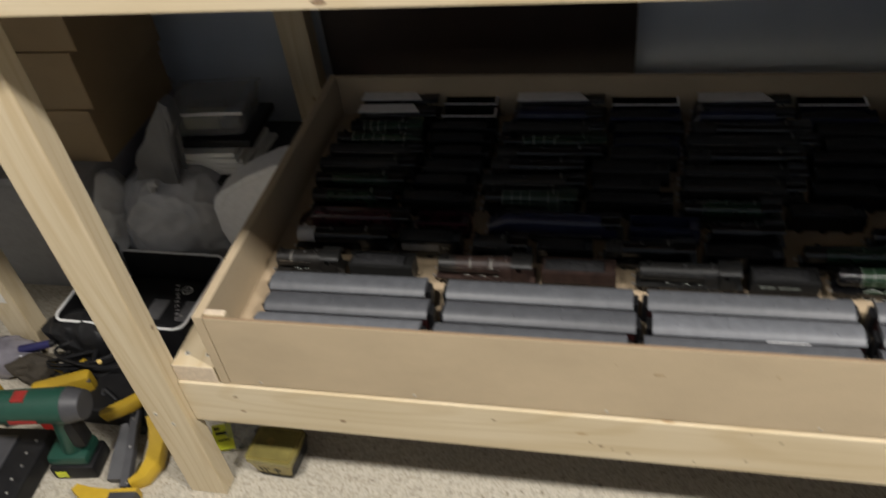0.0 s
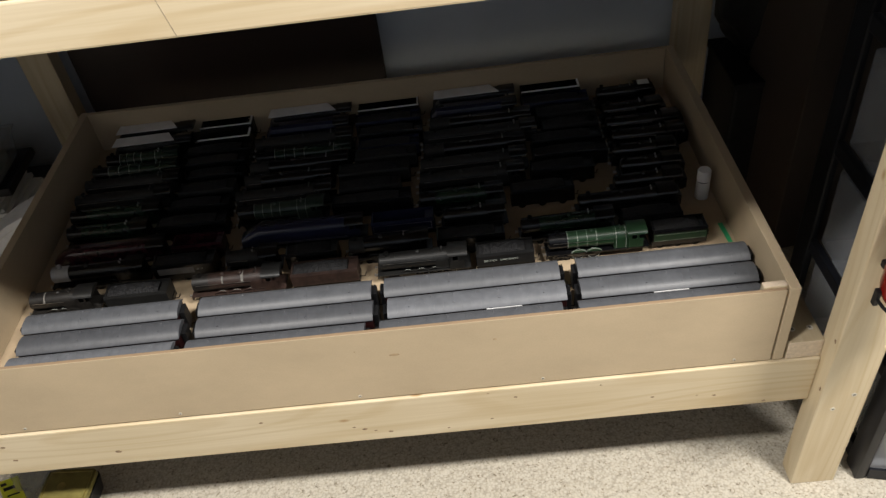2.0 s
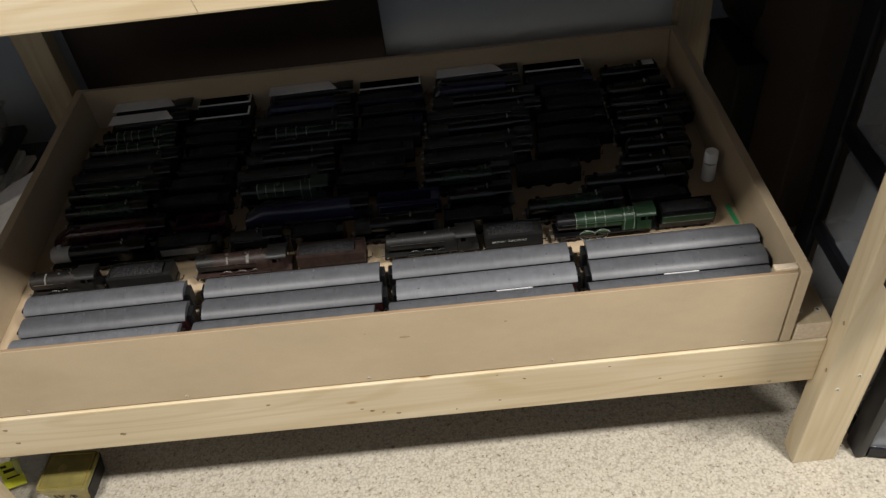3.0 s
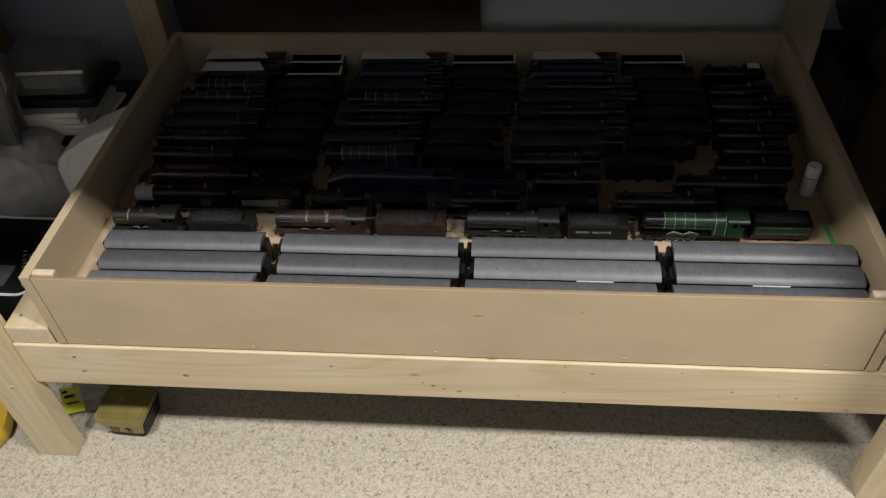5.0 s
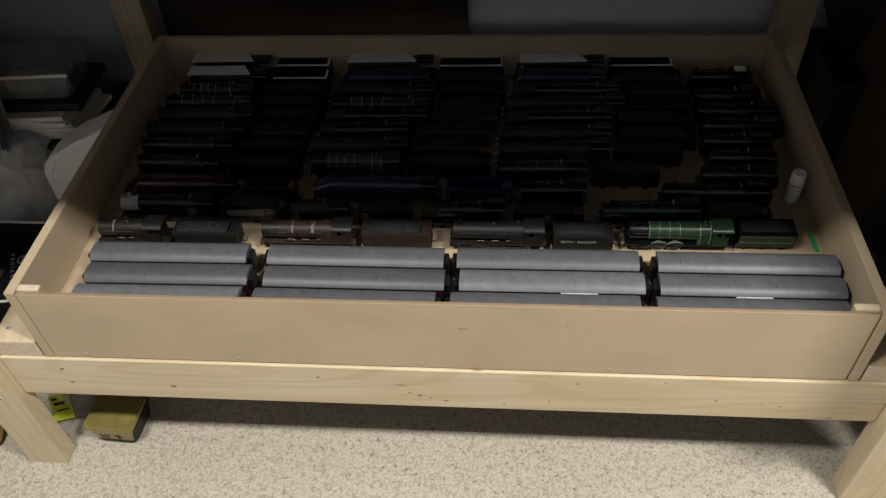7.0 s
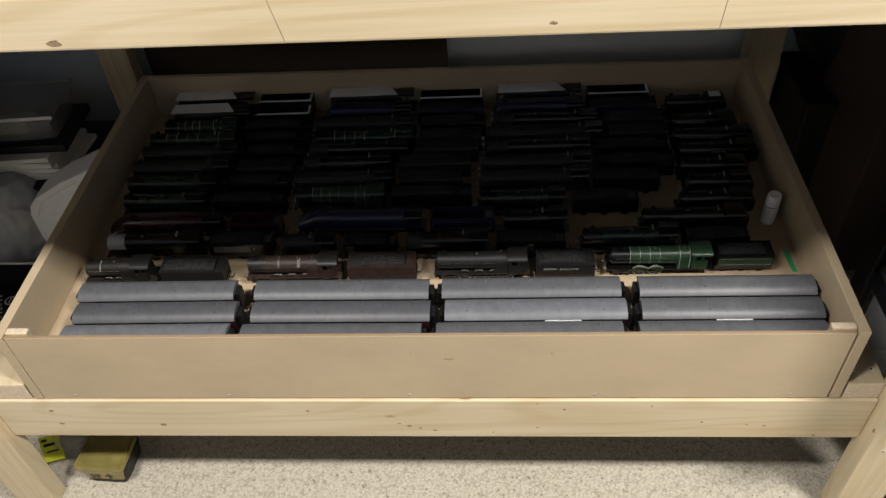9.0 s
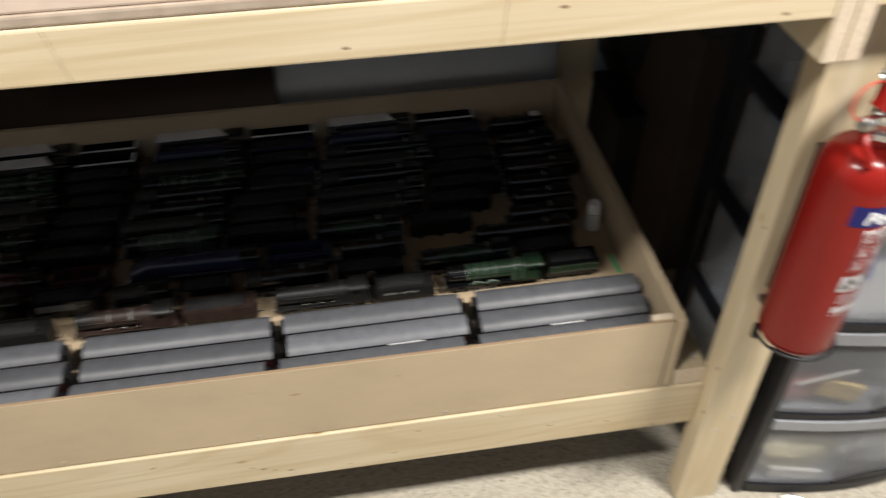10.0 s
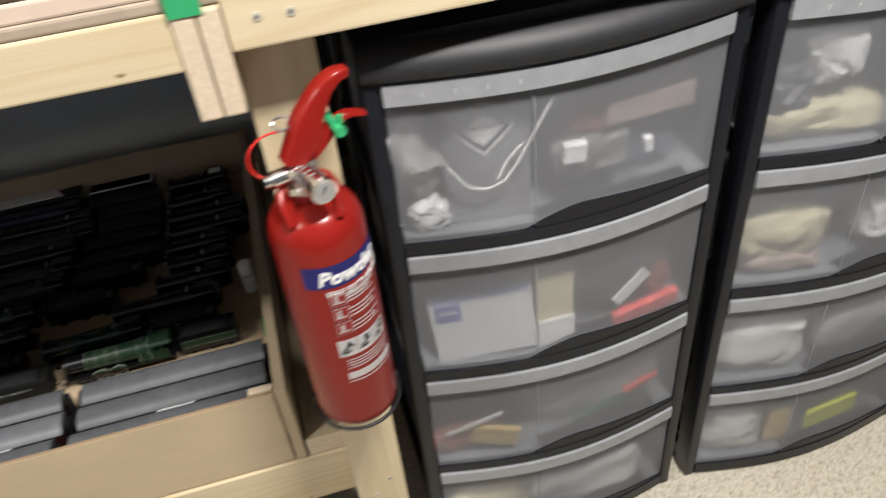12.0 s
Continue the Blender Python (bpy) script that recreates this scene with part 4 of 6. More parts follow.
c = Vector((0.0135, -0.0443, 0.3250))
part("gauge_face", rod(bmesh.new(), c, c + n * 0.0006, 0.0100, seg=24), PAPER_GREY, v, "pale gauge dial")
part("gauge_needle", rod(bmesh.new(), c + n * 0.0010 + Vector((-0.004, 0, -0.005)), c + n * 0.0010 + Vector((0.002, 0, 0.006)), 0.0007, seg=6), BLACK, v)
nut = bmesh.new()
rod(nut, (0.006, 0.002, 0.3330), (0.006, 0.002, 0.3480), 0.0075, 0.0065, 12)
rod(nut, (-0.010, -0.016, 0.3300), (-0.005, -0.006, 0.3310), 0.0055, seg=10)
part("valve_stem", nut, CHROME, v, smooth=True)


def lever(points, widths, depths):
    """A pressed handle: a curved channel, its sides turned down."""
    bm = bmesh.new()
    src = [Vector(p) for p in points]
    pts, ws, ds = [], [], []
    for i in range(len(src) - 1):
        p0, p1, p2, p3 = src[max(i - 1, 0)], src[i], src[i + 1], src[min(i + 2, len(src) - 1)]
        for k in range(5):
            u = k / 5
            pts.append(0.5 * (2 * p1 + (p2 - p0) * u + (2 * p0 - 5 * p1 + 4 * p2 - p3) * u * u + (3 * p1 - p0 - 3 * p2 + p3) * u ** 3))
            ws.append(widths[i] + (widths[i + 1] - widths[i]) * u)
            ds.append(depths[i] + (depths[i + 1] - depths[i]) * u)
    pts.append(src[-1])
    ws.append(widths[-1])
    ds.append(depths[-1])
    rings = []
    for i, p in enumerate(pts):
        d = (pts[min(i + 1, len(pts) - 1)] - pts[max(i - 1, 0)]).normalized()
        side = Vector((-d.y, d.x, 0)).normalized()
        up = side.cross(d).normalized()
        if up.z < 0:
            up = -up
        w, t = ws[i], ds[i]
        prof = [(-w, -t), (-w, -0.002), (-w * 0.92, -0.0005), (-w * 0.72, 0.0008), (w * 0.72, 0.0008), (w * 0.92, -0.0005), (w, -0.002), (w, -t)]
        rings.append([bm.verts.new(p + side * a + up * b) for a, b in prof])
    for p, q in zip(rings, rings[1:]):
        for k in range(len(p)):
            j = (k + 1) % len(p)
            bm.faces.new((p[k], p[j], q[j], q[k]))
    bm.faces.new(rings[0])
    bm.faces.new(list(reversed(rings[-1])))
    return bm


def swing(p):
    """The levers point to the side, turned a little about the valve's axis."""
    return Matrix.Rotation(radians(14), 3, "Z") @ Vector((p[0] * 0.79 + 0.002, p[1], p[2] - 0.010))


part("squeeze_handle", lever([swing(p) for p in ((-0.024, 0, 0.3500), (-0.012, 0, 0.3670), (0.000, 0, 0.3850), (0.015, 0, 0.3985), (0.034, 0, 0.4120), (0.054, 0, 0.4190), (0.070, 0, 0.4185))], (0.0105, 0.0110, 0.0110, 0.0104, 0.0098, 0.0088, 0.0072), (0.016, 0.024, 0.025, 0.019, 0.013, 0.0090, 0.0062)), RED, ext, "glossy red squeeze handle", smooth=True)
part("carry_handle", lever([swing(p) for p in ((0.002, 0, 0.3470), (0.020, 0, 0.3590), (0.038, 0, 0.3700), (0.056, 0, 0.3760), (0.072, 0, 0.3740), (0.084, 0, 0.3700))], (0.0075, 0.0075, 0.0072, 0.0068, 0.0060, 0.0055), (0.008, 0.009, 0.008, 0.004, 0.003, 0.0025)), RED, ext, "glossy red lower handle", smooth=True)
clip = bmesh.new()
a = swing((0.042, -0.021, 0.3720))
b = swing((0.042, 0.011, 0.3720))
rod(clip, a, b, 0.0042, seg=14)
rod(clip, a + (a - b).normalized() * 0.003, a, 0.0052, 0.0056, 16)
tag = part("tamper_tag", clip, GREEN_PLASTIC, ext, "green tamper tag", smooth=True)
part("tag_flag", box(bmesh.new(), (-0.003, -0.0008, 0.0), (0.003, 0.0008, 0.010), 0.0005, Matrix.Translation(swing((0.046, -0.015, 0.3750)))), GREEN_PLASTIC, tag)
loop = bmesh.new()
arc = [(-0.031 - 0.019 * math.sin(q) + 0.010 * (q / math.pi), -0.012 + 0.014 * q / math.pi, 0.3480 - 0.0180 * math.cos(q)) for q in [math.pi * k / 14 for k in range(15)]]
tube(loop, arc + [(-0.008, 0.004, 0.3650)], 0.0010, 8)
part("safety_strap", loop, RED_PLASTIC, ext, smooth=True)
ring = bmesh.new()
tube(ring, [(-0.009 + 0.008 * math.cos(q), 0.006 + 0.005 * math.sin(q), 0.3710 + 0.004 * math.sin(q)) for q in [2 * math.pi * k / 24 for k in range(24)]], 0.0014, 8, True)
part("pin_ring", ring, CHROME, ext, smooth=True)


# the printed label, laid round the cylinder; angle 0 faces the room, turning to the side
def wrapped(bm, angle, height, out, mat, parent, name, slant=0.0):
    for vert in bm.verts:
        x, y, z = vert.co
        a = angle + (x + slant * y) / ER
        rr = ER + out + z
        vert.co = (rr * math.sin(a), -rr * math.cos(a), height - 0.003 + y)
    return part(name, bm, mat, parent)


def sheet(w, h, cols=1, holes=None):
    bm = bmesh.new()
    n = max(2, int(w / 0.003))
    rows = [[bm.verts.new((w * i / n, y, 0)) for i in range(n + 1)] for y in (0, h)]
    for i in range(n):
        bm.faces.new((rows[0][i], rows[0][i + 1], rows[1][i + 1], rows[1][i]))
    bmesh.ops.solidify(bm, geom=bm.faces, thickness=0.0002)
    return bm


A0 = radians(-32)
PRINT_RED = plain("label_red_print", (0.42, 0.02, 0.018), 0.4, vary=0.05)
wrapped(sheet(0.118, 0.0272), A0, 0.2192, 0.0004, BLUE_PRINT, ext, "label_band")
wrapped(lettering("Powder", 0.0226, weight=0.0008, slant=0.2), A0 + 0.30, 0.2240, 0.0009, WHITE, ext, "label_title")
wrapped(lettering("FIRE EXTINGUISHER", 0.0098), A0 + 0.42, 0.2078, 0.0005, WHITE, ext, "label_subtitle")
for k, z in enumerate((0.1935, 0.1735, 0.1535)):
    wrapped(sheet(0.016, 0.0175), A0 + 0.46, z, 0.0004, WHITE, ext, "label_pictogram")
    wrapped(sheet(0.0146, 0.0161), A0 + 0.474, z + 0.0007, 0.0007, PRINT_RED, ext, "label_pictogram")
    wrapped(sheet(0.011, 0.0022), A0 + 0.50, z + 0.004, 0.0010, WHITE, ext, "label_bar")
    wrapped(sheet(0.004, 0.009), A0 + 0.54, z + 0.006, 0.0010, WHITE, ext, "label_bar")
    for j, w in enumerate((0.036, 0.030, 0.033)):
        wrapped(sheet(w, 0.0019), A0 + 0.82, z + 0.012 - 0.0050 * j, 0.0004, WHITE, ext, "label_bar")
for j in range(2):
    wrapped(sheet(0.052 - 0.010 * j, 0.0019), A0 + 0.44, 0.2035 - 0.0038 * j, 0.0004, WHITE, ext, "label_bar")
for k in range(3):
    wrapped(sheet(0.0195, 0.024), A0 + 0.38 + k * 0.43, 0.122, 0.0004, WHITE, ext, "label_square")
    wrapped(sheet(0.010, 0.003), A0 + 0.44 + k * 0.43, 0.127, 0.0008, DARKGREY, ext, "label_bar")
    wrapped(sheet(0.007, 0.002), A0 + 0.46 + k * 0.43, 0.131, 0.0008, DARKGREY, ext, "label_bar")
    wrapped(lettering("ABC"[k], 0.012, weight=0.0003), A0 + 0.56 + k * 0.43, 0.1345, 0.0008, BLACK, ext, "label_letter")
for j in range(4):
    wrapped(sheet(0.055 - 0.004 * (j % 2), 0.0015), A0 + 0.50, 0.115 - 0.0040 * j, 0.0004, WHITE, ext, "label_bar")
wrapped(sheet(0.062, 0.0100), A0 + 0.46, 0.087, 0.0004, WHITE, ext, "label_bar")
wrapped(sheet(0.058, 0.0016), A0 + 0.46, 0.082, 0.0004, WHITE, ext, "label_bar")

bracket = thing("extinguisher_bracket", pose(EX, EY, EB), "black wire bracket screwed to the bench leg", "bracket")
w = bmesh.new()
hoop = [(0.0490 * math.cos(q), 0.0490 * math.sin(q), 0.001) for q in [radians(-190 + 10 * k) for k in range(21)]]
tube(w, hoop, 0.0022, 8)
part("wire_hoop", w, BLACK, bracket, smooth=True)
for x in (-0.0490, 0.0490):
    part("hook_tip", box(bmesh.new(), (x - 0.003, 0.004, -0.010), (x + 0.003, 0.012, 0.014), 0.0012), BLACK, bracket)
part("back_plate", box(bmesh.new(), (-0.012, 0.0505, 0.02), (0.012, 0.0670, 0.25), 0.001), BLACK, bracket)
part("rest_bar", box(bmesh.new(), (-0.016, 0.0470, -0.006), (0.016, 0.0720, 0.004), 0.001), BLACK, bracket)


# ---- drawer towers ----
TW, TD = 0.409, 0.38
PANEL_LOW = (0.031, 0.238, 0.451, 0.672)      # lower edges of the drawer fronts
STRIP_TOP = (0.219, 0.430, 0.652, 0.874)      # upper edges of the handle strips
STRIP = 0.0225
STEP = 0.40 * TW


def bow(x, depth=0.030):
    return -depth * math.sin(math.pi * max(0, min(1, x / TW)))


def bowed(bm, x0, x1, low, high, back, front, n=22):
    """A slab whose front follows the bow: low(x), high(x) are its edges; front, back its offsets from the bow."""
    rings = []
    for i in range(n + 1):
        x = x0 + (x1 - x0) * i / n
        y = bow(x)
        a, b = low(x), high(x)
        rings.append([bm.verts.new(q) for q in ((x, y + front, a), (x, y + front, b), (x, y + back, b), (x, y + back, a))])
    for p, q in zip(rings, rings[1:]):
        for k in range(4):
            j = (k + 1) % 4
            bm.faces.new((p[k], p[j], q[j], q[k]))
    bm.faces.new(list(reversed(rings[0])))
    bm.faces.new(rings[-1])
    return bm


def lip_roll(x0, x1, profile, n=22):
    """A rounded lip along the bow, from (depth, height) points."""
    bm = bmesh.new()
    rings = [[bm.verts.new((x, bow(x) + y, z)) for y, z in profile] for x in [x0 + (x1 - x0) * i / n for i in range(n + 1)]]
    for p, q in zip(rings, rings[1:]):
        for k in range(len(profile)):
            j = (k + 1) % len(profile)
            bm.faces.new((p[k], p[j], q[j], q[k]))
    bm.faces.new(list(reversed(rings[0])))
    bm.faces.new(rings[-1])
    bmesh.ops.recalc_face_normals(bm, faces=bm.faces)
    return bm


def scoop(x):
    if x < STEP:
        return 0.0
    u = (x - STEP) / (TW - STEP)
    rise = 0.3 + 0.7 * min(1.0, (x - STEP) / 0.065)
    rise = rise * rise * (3 - 2 * rise)
    return 0.026 * rise * (1 - u) ** 0.8


def tower(x0, y0, turn, label):
    t = thing("drawer_tower", pose(x0, y0, 0, 0, 0, turn), label, "drawer unit", "plastic drawer towers")
    part("top", bowed(bmesh.new(), -0.004, TW + 0.004, lambda x: 0.884, lambda x: 0.911 + 0.014 * math.sin(math.pi * max(0, min(1, x / TW))), TD, 0.0125), TOWER_BLACK, t, smooth=True)
    part("top_lip", lip_roll(-0.004, TW + 0.004, [(0.012, 0.8845), (-0.004, 0.8765), (-0.0105, 0.8790), (-0.0140, 0.8850), (-0.0140, 0.8930), (-0.0105, 0.9005), (-0.0040, 0.9070), (0.004, 0.9110), (0.012, 0.9125)]), TOWER_LIP, t, "rounded satin front lip", smooth=True)
    for x in (0.0, TW - 0.014):
        part("front_post", box(bmesh.new(), (x - (0.004 if x == 0 else 0), -0.009, 0.0), (x + (0.014 if x == 0 else 0.018), 0.030, 0.8835), 0.005), TOWER_BLACK, t, smooth=True)
        part("back_post", box(bmesh.new(), (x, TD - 0.05, 0.0), (x + 0.014, TD - 0.001, 0.8835), 0.004), TOWER_BLACK, t)
    for k in range(4):
        z0, z1 = PANEL_LOW[k], STRIP_TOP[k]
        zb = 0.006 if k == 0 else STRIP_TOP[k - 1] + 0.0035
        for x in (0.001, TW - 0.013):
            part("side_rail", box(bmesh.new(), (x, 0.0305, zb), (x + 0.012, TD - 0.0505, z0 + 0.012), 0.003), TOWER_BLACK, t)
        rail = part("shelf_rail", bowed(bmesh.new(), 0.0145, TW - 0.0145, lambda x: zb, lambda x: z0 - 0.002, 0.045, -0.006), TOWER_BLACK, t, smooth=True)
        part("rail_rise", bowed(bmesh.new(), STEP, TW - 0.0145, lambda x: z0 - 0.0018, lambda x: z0 - 0.0012 + scoop(x) * 0.98, 0.020, -0.0045), TOWER_BLACK, rail, smooth=True)
        d = part("drawer_front", bowed(bmesh.new(), 0.0155, TW - 0.0155, lambda x: z0 + scoop(x), lambda x: z1 - STRIP - 0.0005, -0.0005, -0.0025), FRONT_FROST, t, "frosted translucent drawer front", smooth=True)
        d.visible_shadow = False
        part("handle_strip", bowed(bmesh.new(), 0.0150, TW - 0.0150, lambda x: z1 - STRIP, lambda x: z1, 0.004, -0.009), TOWER_STRIP, d, "light grey handle strip", smooth=True)
        lip = bmesh.new()
        box(lip, (STEP - 0.0005, bow(STEP) - 0.0036, z0 + 0.002), (STEP + 0.0005, bow(STEP) - 0.0026, z1 - STRIP - 0.002))
        part("moulded_edge", lip, TOWER_STRIP, d)
        for q in range(4 if k == 3 else 0):
            u = 0.052 + 0.032 * q
            part("moulded_mark", box(bmesh.new(), (u, bow(u) - 0.0094, z1 - 0.0145), (u + 0.0006, bow(u) - 0.0088, z1 - 0.0085)), WHITE_PLASTIC, d)
        for x in (0.0165, TW - 0.018):
            part("drawer_side", box(bmesh.new(), (x, 0.012, z0 + 0.010), (x + 0.0015, TD - 0.06, z1 - STRIP)), FROST, d)
        part("drawer_back", box(bmesh.new(), (0.0185, TD - 0.062, z0 + 0.010), (TW - 0.0185, TD - 0.0605, z1 - STRIP)), FROST, d)
        part("drawer_bottom", bowed(bmesh.new(), 0.0185, TW - 0.0185, lambda x: z0 + 0.003, lambda x: z0 + 0.0055, 0.28, 0.001), FROST, d)
    return t


X1, X2, YF = 1.386, 1.833, -0.025
tower(X1, YF, 0.0, "charcoal plastic tower of four frosted drawers by the leg")
tower(X2, YF, 0.0, "charcoal plastic tower of four frosted drawers, filled")


# what shows through the drawer fronts
def crumple(bm, amount, scale, seed):
    for v in bm.verts:
        p = v.co * scale + Vector((seed * 7.3, seed * 3.1, seed))
        v.co += amount * Vector((noise.noise(p), noise.noise(p + Vector((5, 0, 0))), noise.noise(p + Vector((0, 9, 0)))))
        f = noise.noise(p * 2.7)
        v.co += amount * 0.35 * Vector((f, -f, f))
    return bm


def packet(name, at, size, mat, label, category, turn=(0, 0, 0), seed=1):
    """A soft bag, crumpled, its base at the given place."""
    bm = bmesh.new()
    bmesh.ops.create_icosphere(bm, subdivisions=4, radius=0.5)
    for v in bm.verts:
        c = v.co * 2
        c = Vector([math.copysign(abs(q) ** 0.62, q) for q in c]) * 0.5
        v.co = Vector((c.x * size[0], c.y * size[1], (c.z + 0.5) * size[2]))
    for v in bm.verts:
        p = v.co * (3.4 / max(size)) + Vector((seed * 7.3, seed * 3.1, seed))
        d = Vector((v.co.x, v.co.y, v.co.z - size[2] / 2)).normalized()
        fold = 0.5 - abs(noise.noise(p)) * 1.4 + 0.4 * (0.5 - abs(noise.noise(p * 2.3)) * 1.4)
        v.co += d * min(size) * 0.24 * fold
    crumple(bm, min(size) * 0.22, 1.7 / max(size), seed)
    low = min(v.co.z for v in bm.verts)
    for v in bm.verts:
        v.co.z = max(v.co.z - low, 0.0) if v.co.z - low > 0.004 else 0.0
    ob = part(name, bm, mat, smooth=True)
    ob.matrix_basis = pose(*at, *turn)
    return tagged(ob, label, category)


def carton(name, at, size, mat, label, category, turn=(0, 0, 0), bevel=0.001):
    bm = box(bmesh.new(), (-size[0] / 2, -size[1] / 2, 0), (size[0] / 2, size[1] / 2, size[2]), bevel)
    ob = part(name, bm, mat)
    ob.matrix_basis = pose(*at, *turn)
    return tagged(ob, label, category)


def in_drawer(x0, level, u, up, back=0.010):
    """A place just behind a drawer's front: u across (0 to 1), up above the drawer's floor."""
    z = PANEL_LOW[level] + 0.0065 + up
    x = 0.0155 + u * (TW - 0.031)
    return (x0 + x, YF + bow(x) + back, z)


def tilt(u):
    """The turn of the bowed front at u across."""
    return -math.degrees(math.atan(0.030 * math.pi / TW * math.cos(math.pi * u)))


GREYWHITE = plain("pale_grey_plastic", (0.30, 0.30, 0.30), 0.5, vary=0.1)
BROWN_RED = plain("brown_red_card", (0.28, 0.10, 0.08), 0.6, vary=0.2)
PEACH = plain("faded_peach_card", (0.36, 0.28, 0.245), 0.6, vary=0.15)
OCHRE = plain("ochre_card", (0.62, 0.45, 0.18), 0.6, vary=0.15)
BLUE_CARD = plain("blue_card", (0.16, 0.18, 0.45), 0.5, vary=0.15)
# top drawer of the first tower
box_ob = thing("square_box", Matrix.Translation(in_drawer(X1, 3, 0.262, 0.064, 0.014)) @ pose(0, 0, 0, 0, 0, tilt(0.28)), "grey card box with a white diamond printed on it", "box")
part("carton", box(bmesh.new(), (-0.045, 0.004, -0.064), (0.050, 0.030, 0.084), 0.001), plain("mid_grey_card", (0.22, 0.22, 0.23), 0.6), box_ob)
for half, mat, out, name in ((0.036, WHITE, 0.0, "diamond_outline"), (0.0295, DARKGREY, 0.0006, "diamond_gap"), (0.0225, WHITE, 0.0012, "diamond")):
    dia = extrude(bmesh.new(), [(half, 0.058), (0, 0.058 + half), (-half, 0.058), (0, 0.058 - half)], 0.0036 - out, 0.0030 - out, "y")
    part(name, dia, mat, box_ob)
bm = bmesh.new()
tube(bm, [in_drawer(X1, 3, u, z, 0.004) for u, z in ((0.15, 0.086), (0.18, 0.068), (0.21, 0.056), (0.26, 0.052), (0.31, 0.060), (0.35, 0.082), (0.39, 0.110), (0.43, 0.138), (0.46, 0.158))], 0.0018, 8)
tube(bm, [in_drawer(X1, 3, u, z, 0.006) for u, z in ((0.29, 0.062), (0.32, 0.084), (0.36, 0.102))], 0.0018, 8)
tagged(part("white_cable", bm, WHITE_PLASTIC, smooth=True), "loop of white cable in a drawer", "cable")
packet("parts_bag", in_drawer(X1, 3, 0.12, 0.045, 0.050), (0.095, 0.06, 0.100), GREYWHITE, "pale grey bag of small parts", "bag", (0, 0, 20), seed=2)
packet("parts_bag", in_drawer(X1, 3, 0.09, 0.0, 0.020), (0.040, 0.03, 0.034), WHITE_PLASTIC, "small bag of white plastic parts", "bag", seed=3)
carton("small_box", in_drawer(X1, 3, 0.52, 0.064, 0.010), (0.026, 0.012, 0.023), WHITE, "small white box in a drawer", "box", (0, 4, 0))
carton("flat_carton", in_drawer(X1, 3, 0.78, 0.088, 0.028), (0.115, 0.02, 0.028), PEACH, "faded peach flat carton", "box", (0, 3, 8))
carton("red_packet", in_drawer(X1, 3, 0.60, 0.084, 0.034), (0.05, 0.01, 0.024), BROWN_RED, "dull red packet in a drawer", "packet", (0, 12, 0))
packet("parts_bag", in_drawer(X1, 3, 0.70, 0.0, 0.070), (0.17, 0.06, 0.046), plain("dull_blue_polythene", (0.13, 0.135, 0.19), 0.4, vary=0.15), "dull blue bag of parts", "bag", seed=4)
packet("parts_bag", in_drawer(X1, 3, 0.60, 0.030, 0.036), (0.09, 0.04, 0.040), plain("smoky_polythene", (0.14, 0.14, 0.14), 0.4, vary=0.2), "smoky grey bag of small parts", "bag", seed=5)
carton("small_box", in_drawer(X1, 3, 0.765, 0.052, 0.006), (0.010, 0.010, 0.018), WHITE, "small white box in a drawer", "box", (0, -5, 0))
carton("dark_box", in_drawer(X1, 3, 0.56, 0.105, 0.040), (0.080, 0.02, 0.035), DARKGREY, "dark grey plastic box in a drawer", "box", (0, 8, 0))
# second drawer
pk = thing("card_packet", Matrix.Translation(in_drawer(X1, 2, 0.24, 0.0, 0.014)) @ pose(0, 0, 0, -6, -4, tilt(0.22)), "white card packet with a blue corner label", "packet")
part("sleeve", box(bmesh.new(), (-0.068, -0.004, 0.0), (0.064, 0.004, 0.108), 0.001), WHITE, pk)
part("corner_label", box(bmesh.new(), (-0.060, -0.0052, 0.066), (-0.028, -0.0042, 0.092)), BLUE_CARD, pk, "blue corner label")
part("printed_band", box(bmesh.new(), (-0.064, -0.0050, 0.0965), (0.060, -0.0042, 0.1060)), LILAC, pk)
part("printed_line", box(bmesh.new(), (-0.056, -0.0058, 0.078), (-0.034, -0.0053, 0.082)), WHITE, pk)
carton("card_packet", in_drawer(X1, 2, 0.47, 0.0, 0.014), (0.050, 0.010, 0.130), CREAM, "cream and green card packet", "packet", (-4, 1, 0))
carton("white_pouch", in_drawer(X1, 2, 0.47, 0.0, 0.006), (0.050, 0.004, 0.045), WHITE_PLASTIC, "flat white pouch in a drawer", "packet", (-4, 1, 0))
carton("white_tag", in_drawer(X1, 2, 0.765, 0.056, 0.004), (0.058, 0.002, 0.021), WHITE, "white paper tag inside a drawer", "label", (0, -38, tilt(0.76)))
carton("red_tray", in_drawer(X1, 2, 0.82, 0.0, 0.008), (0.105, 0.012, 0.022), SALMON, "thin red tray in a drawer", "tray", (0, 0, tilt(0.82)))
roll = rod(bmesh.new(), (0, 0.004, 0.022), (0, 0.016, 0.022), 0.022, seg=24)
ob = tagged(part("tape_roll", roll, BROWN_RED, smooth=True), "small brown roll of tape", "tape")
ob.matrix_basis = Matrix.Translation(in_drawer(X1, 2, 0.88, 0.030, 0.006)) @ pose(0, 0, 0, 0, 0, tilt(0.88))
packet("dark_bag", in_drawer(X1, 2, 0.66, 0.0, 0.075), (0.20, 0.08, 0.10), DARKGREY, "dark grey bag in a drawer", "bag", seed=7)
# third drawer
carton("card_wedge", in_drawer(X1, 1, 0.22, 0.020, 0.010), (0.070, 0.008, 0.036), OCHRE, "ochre card folder in a drawer", "folder", (0, 16, tilt(0.2)))
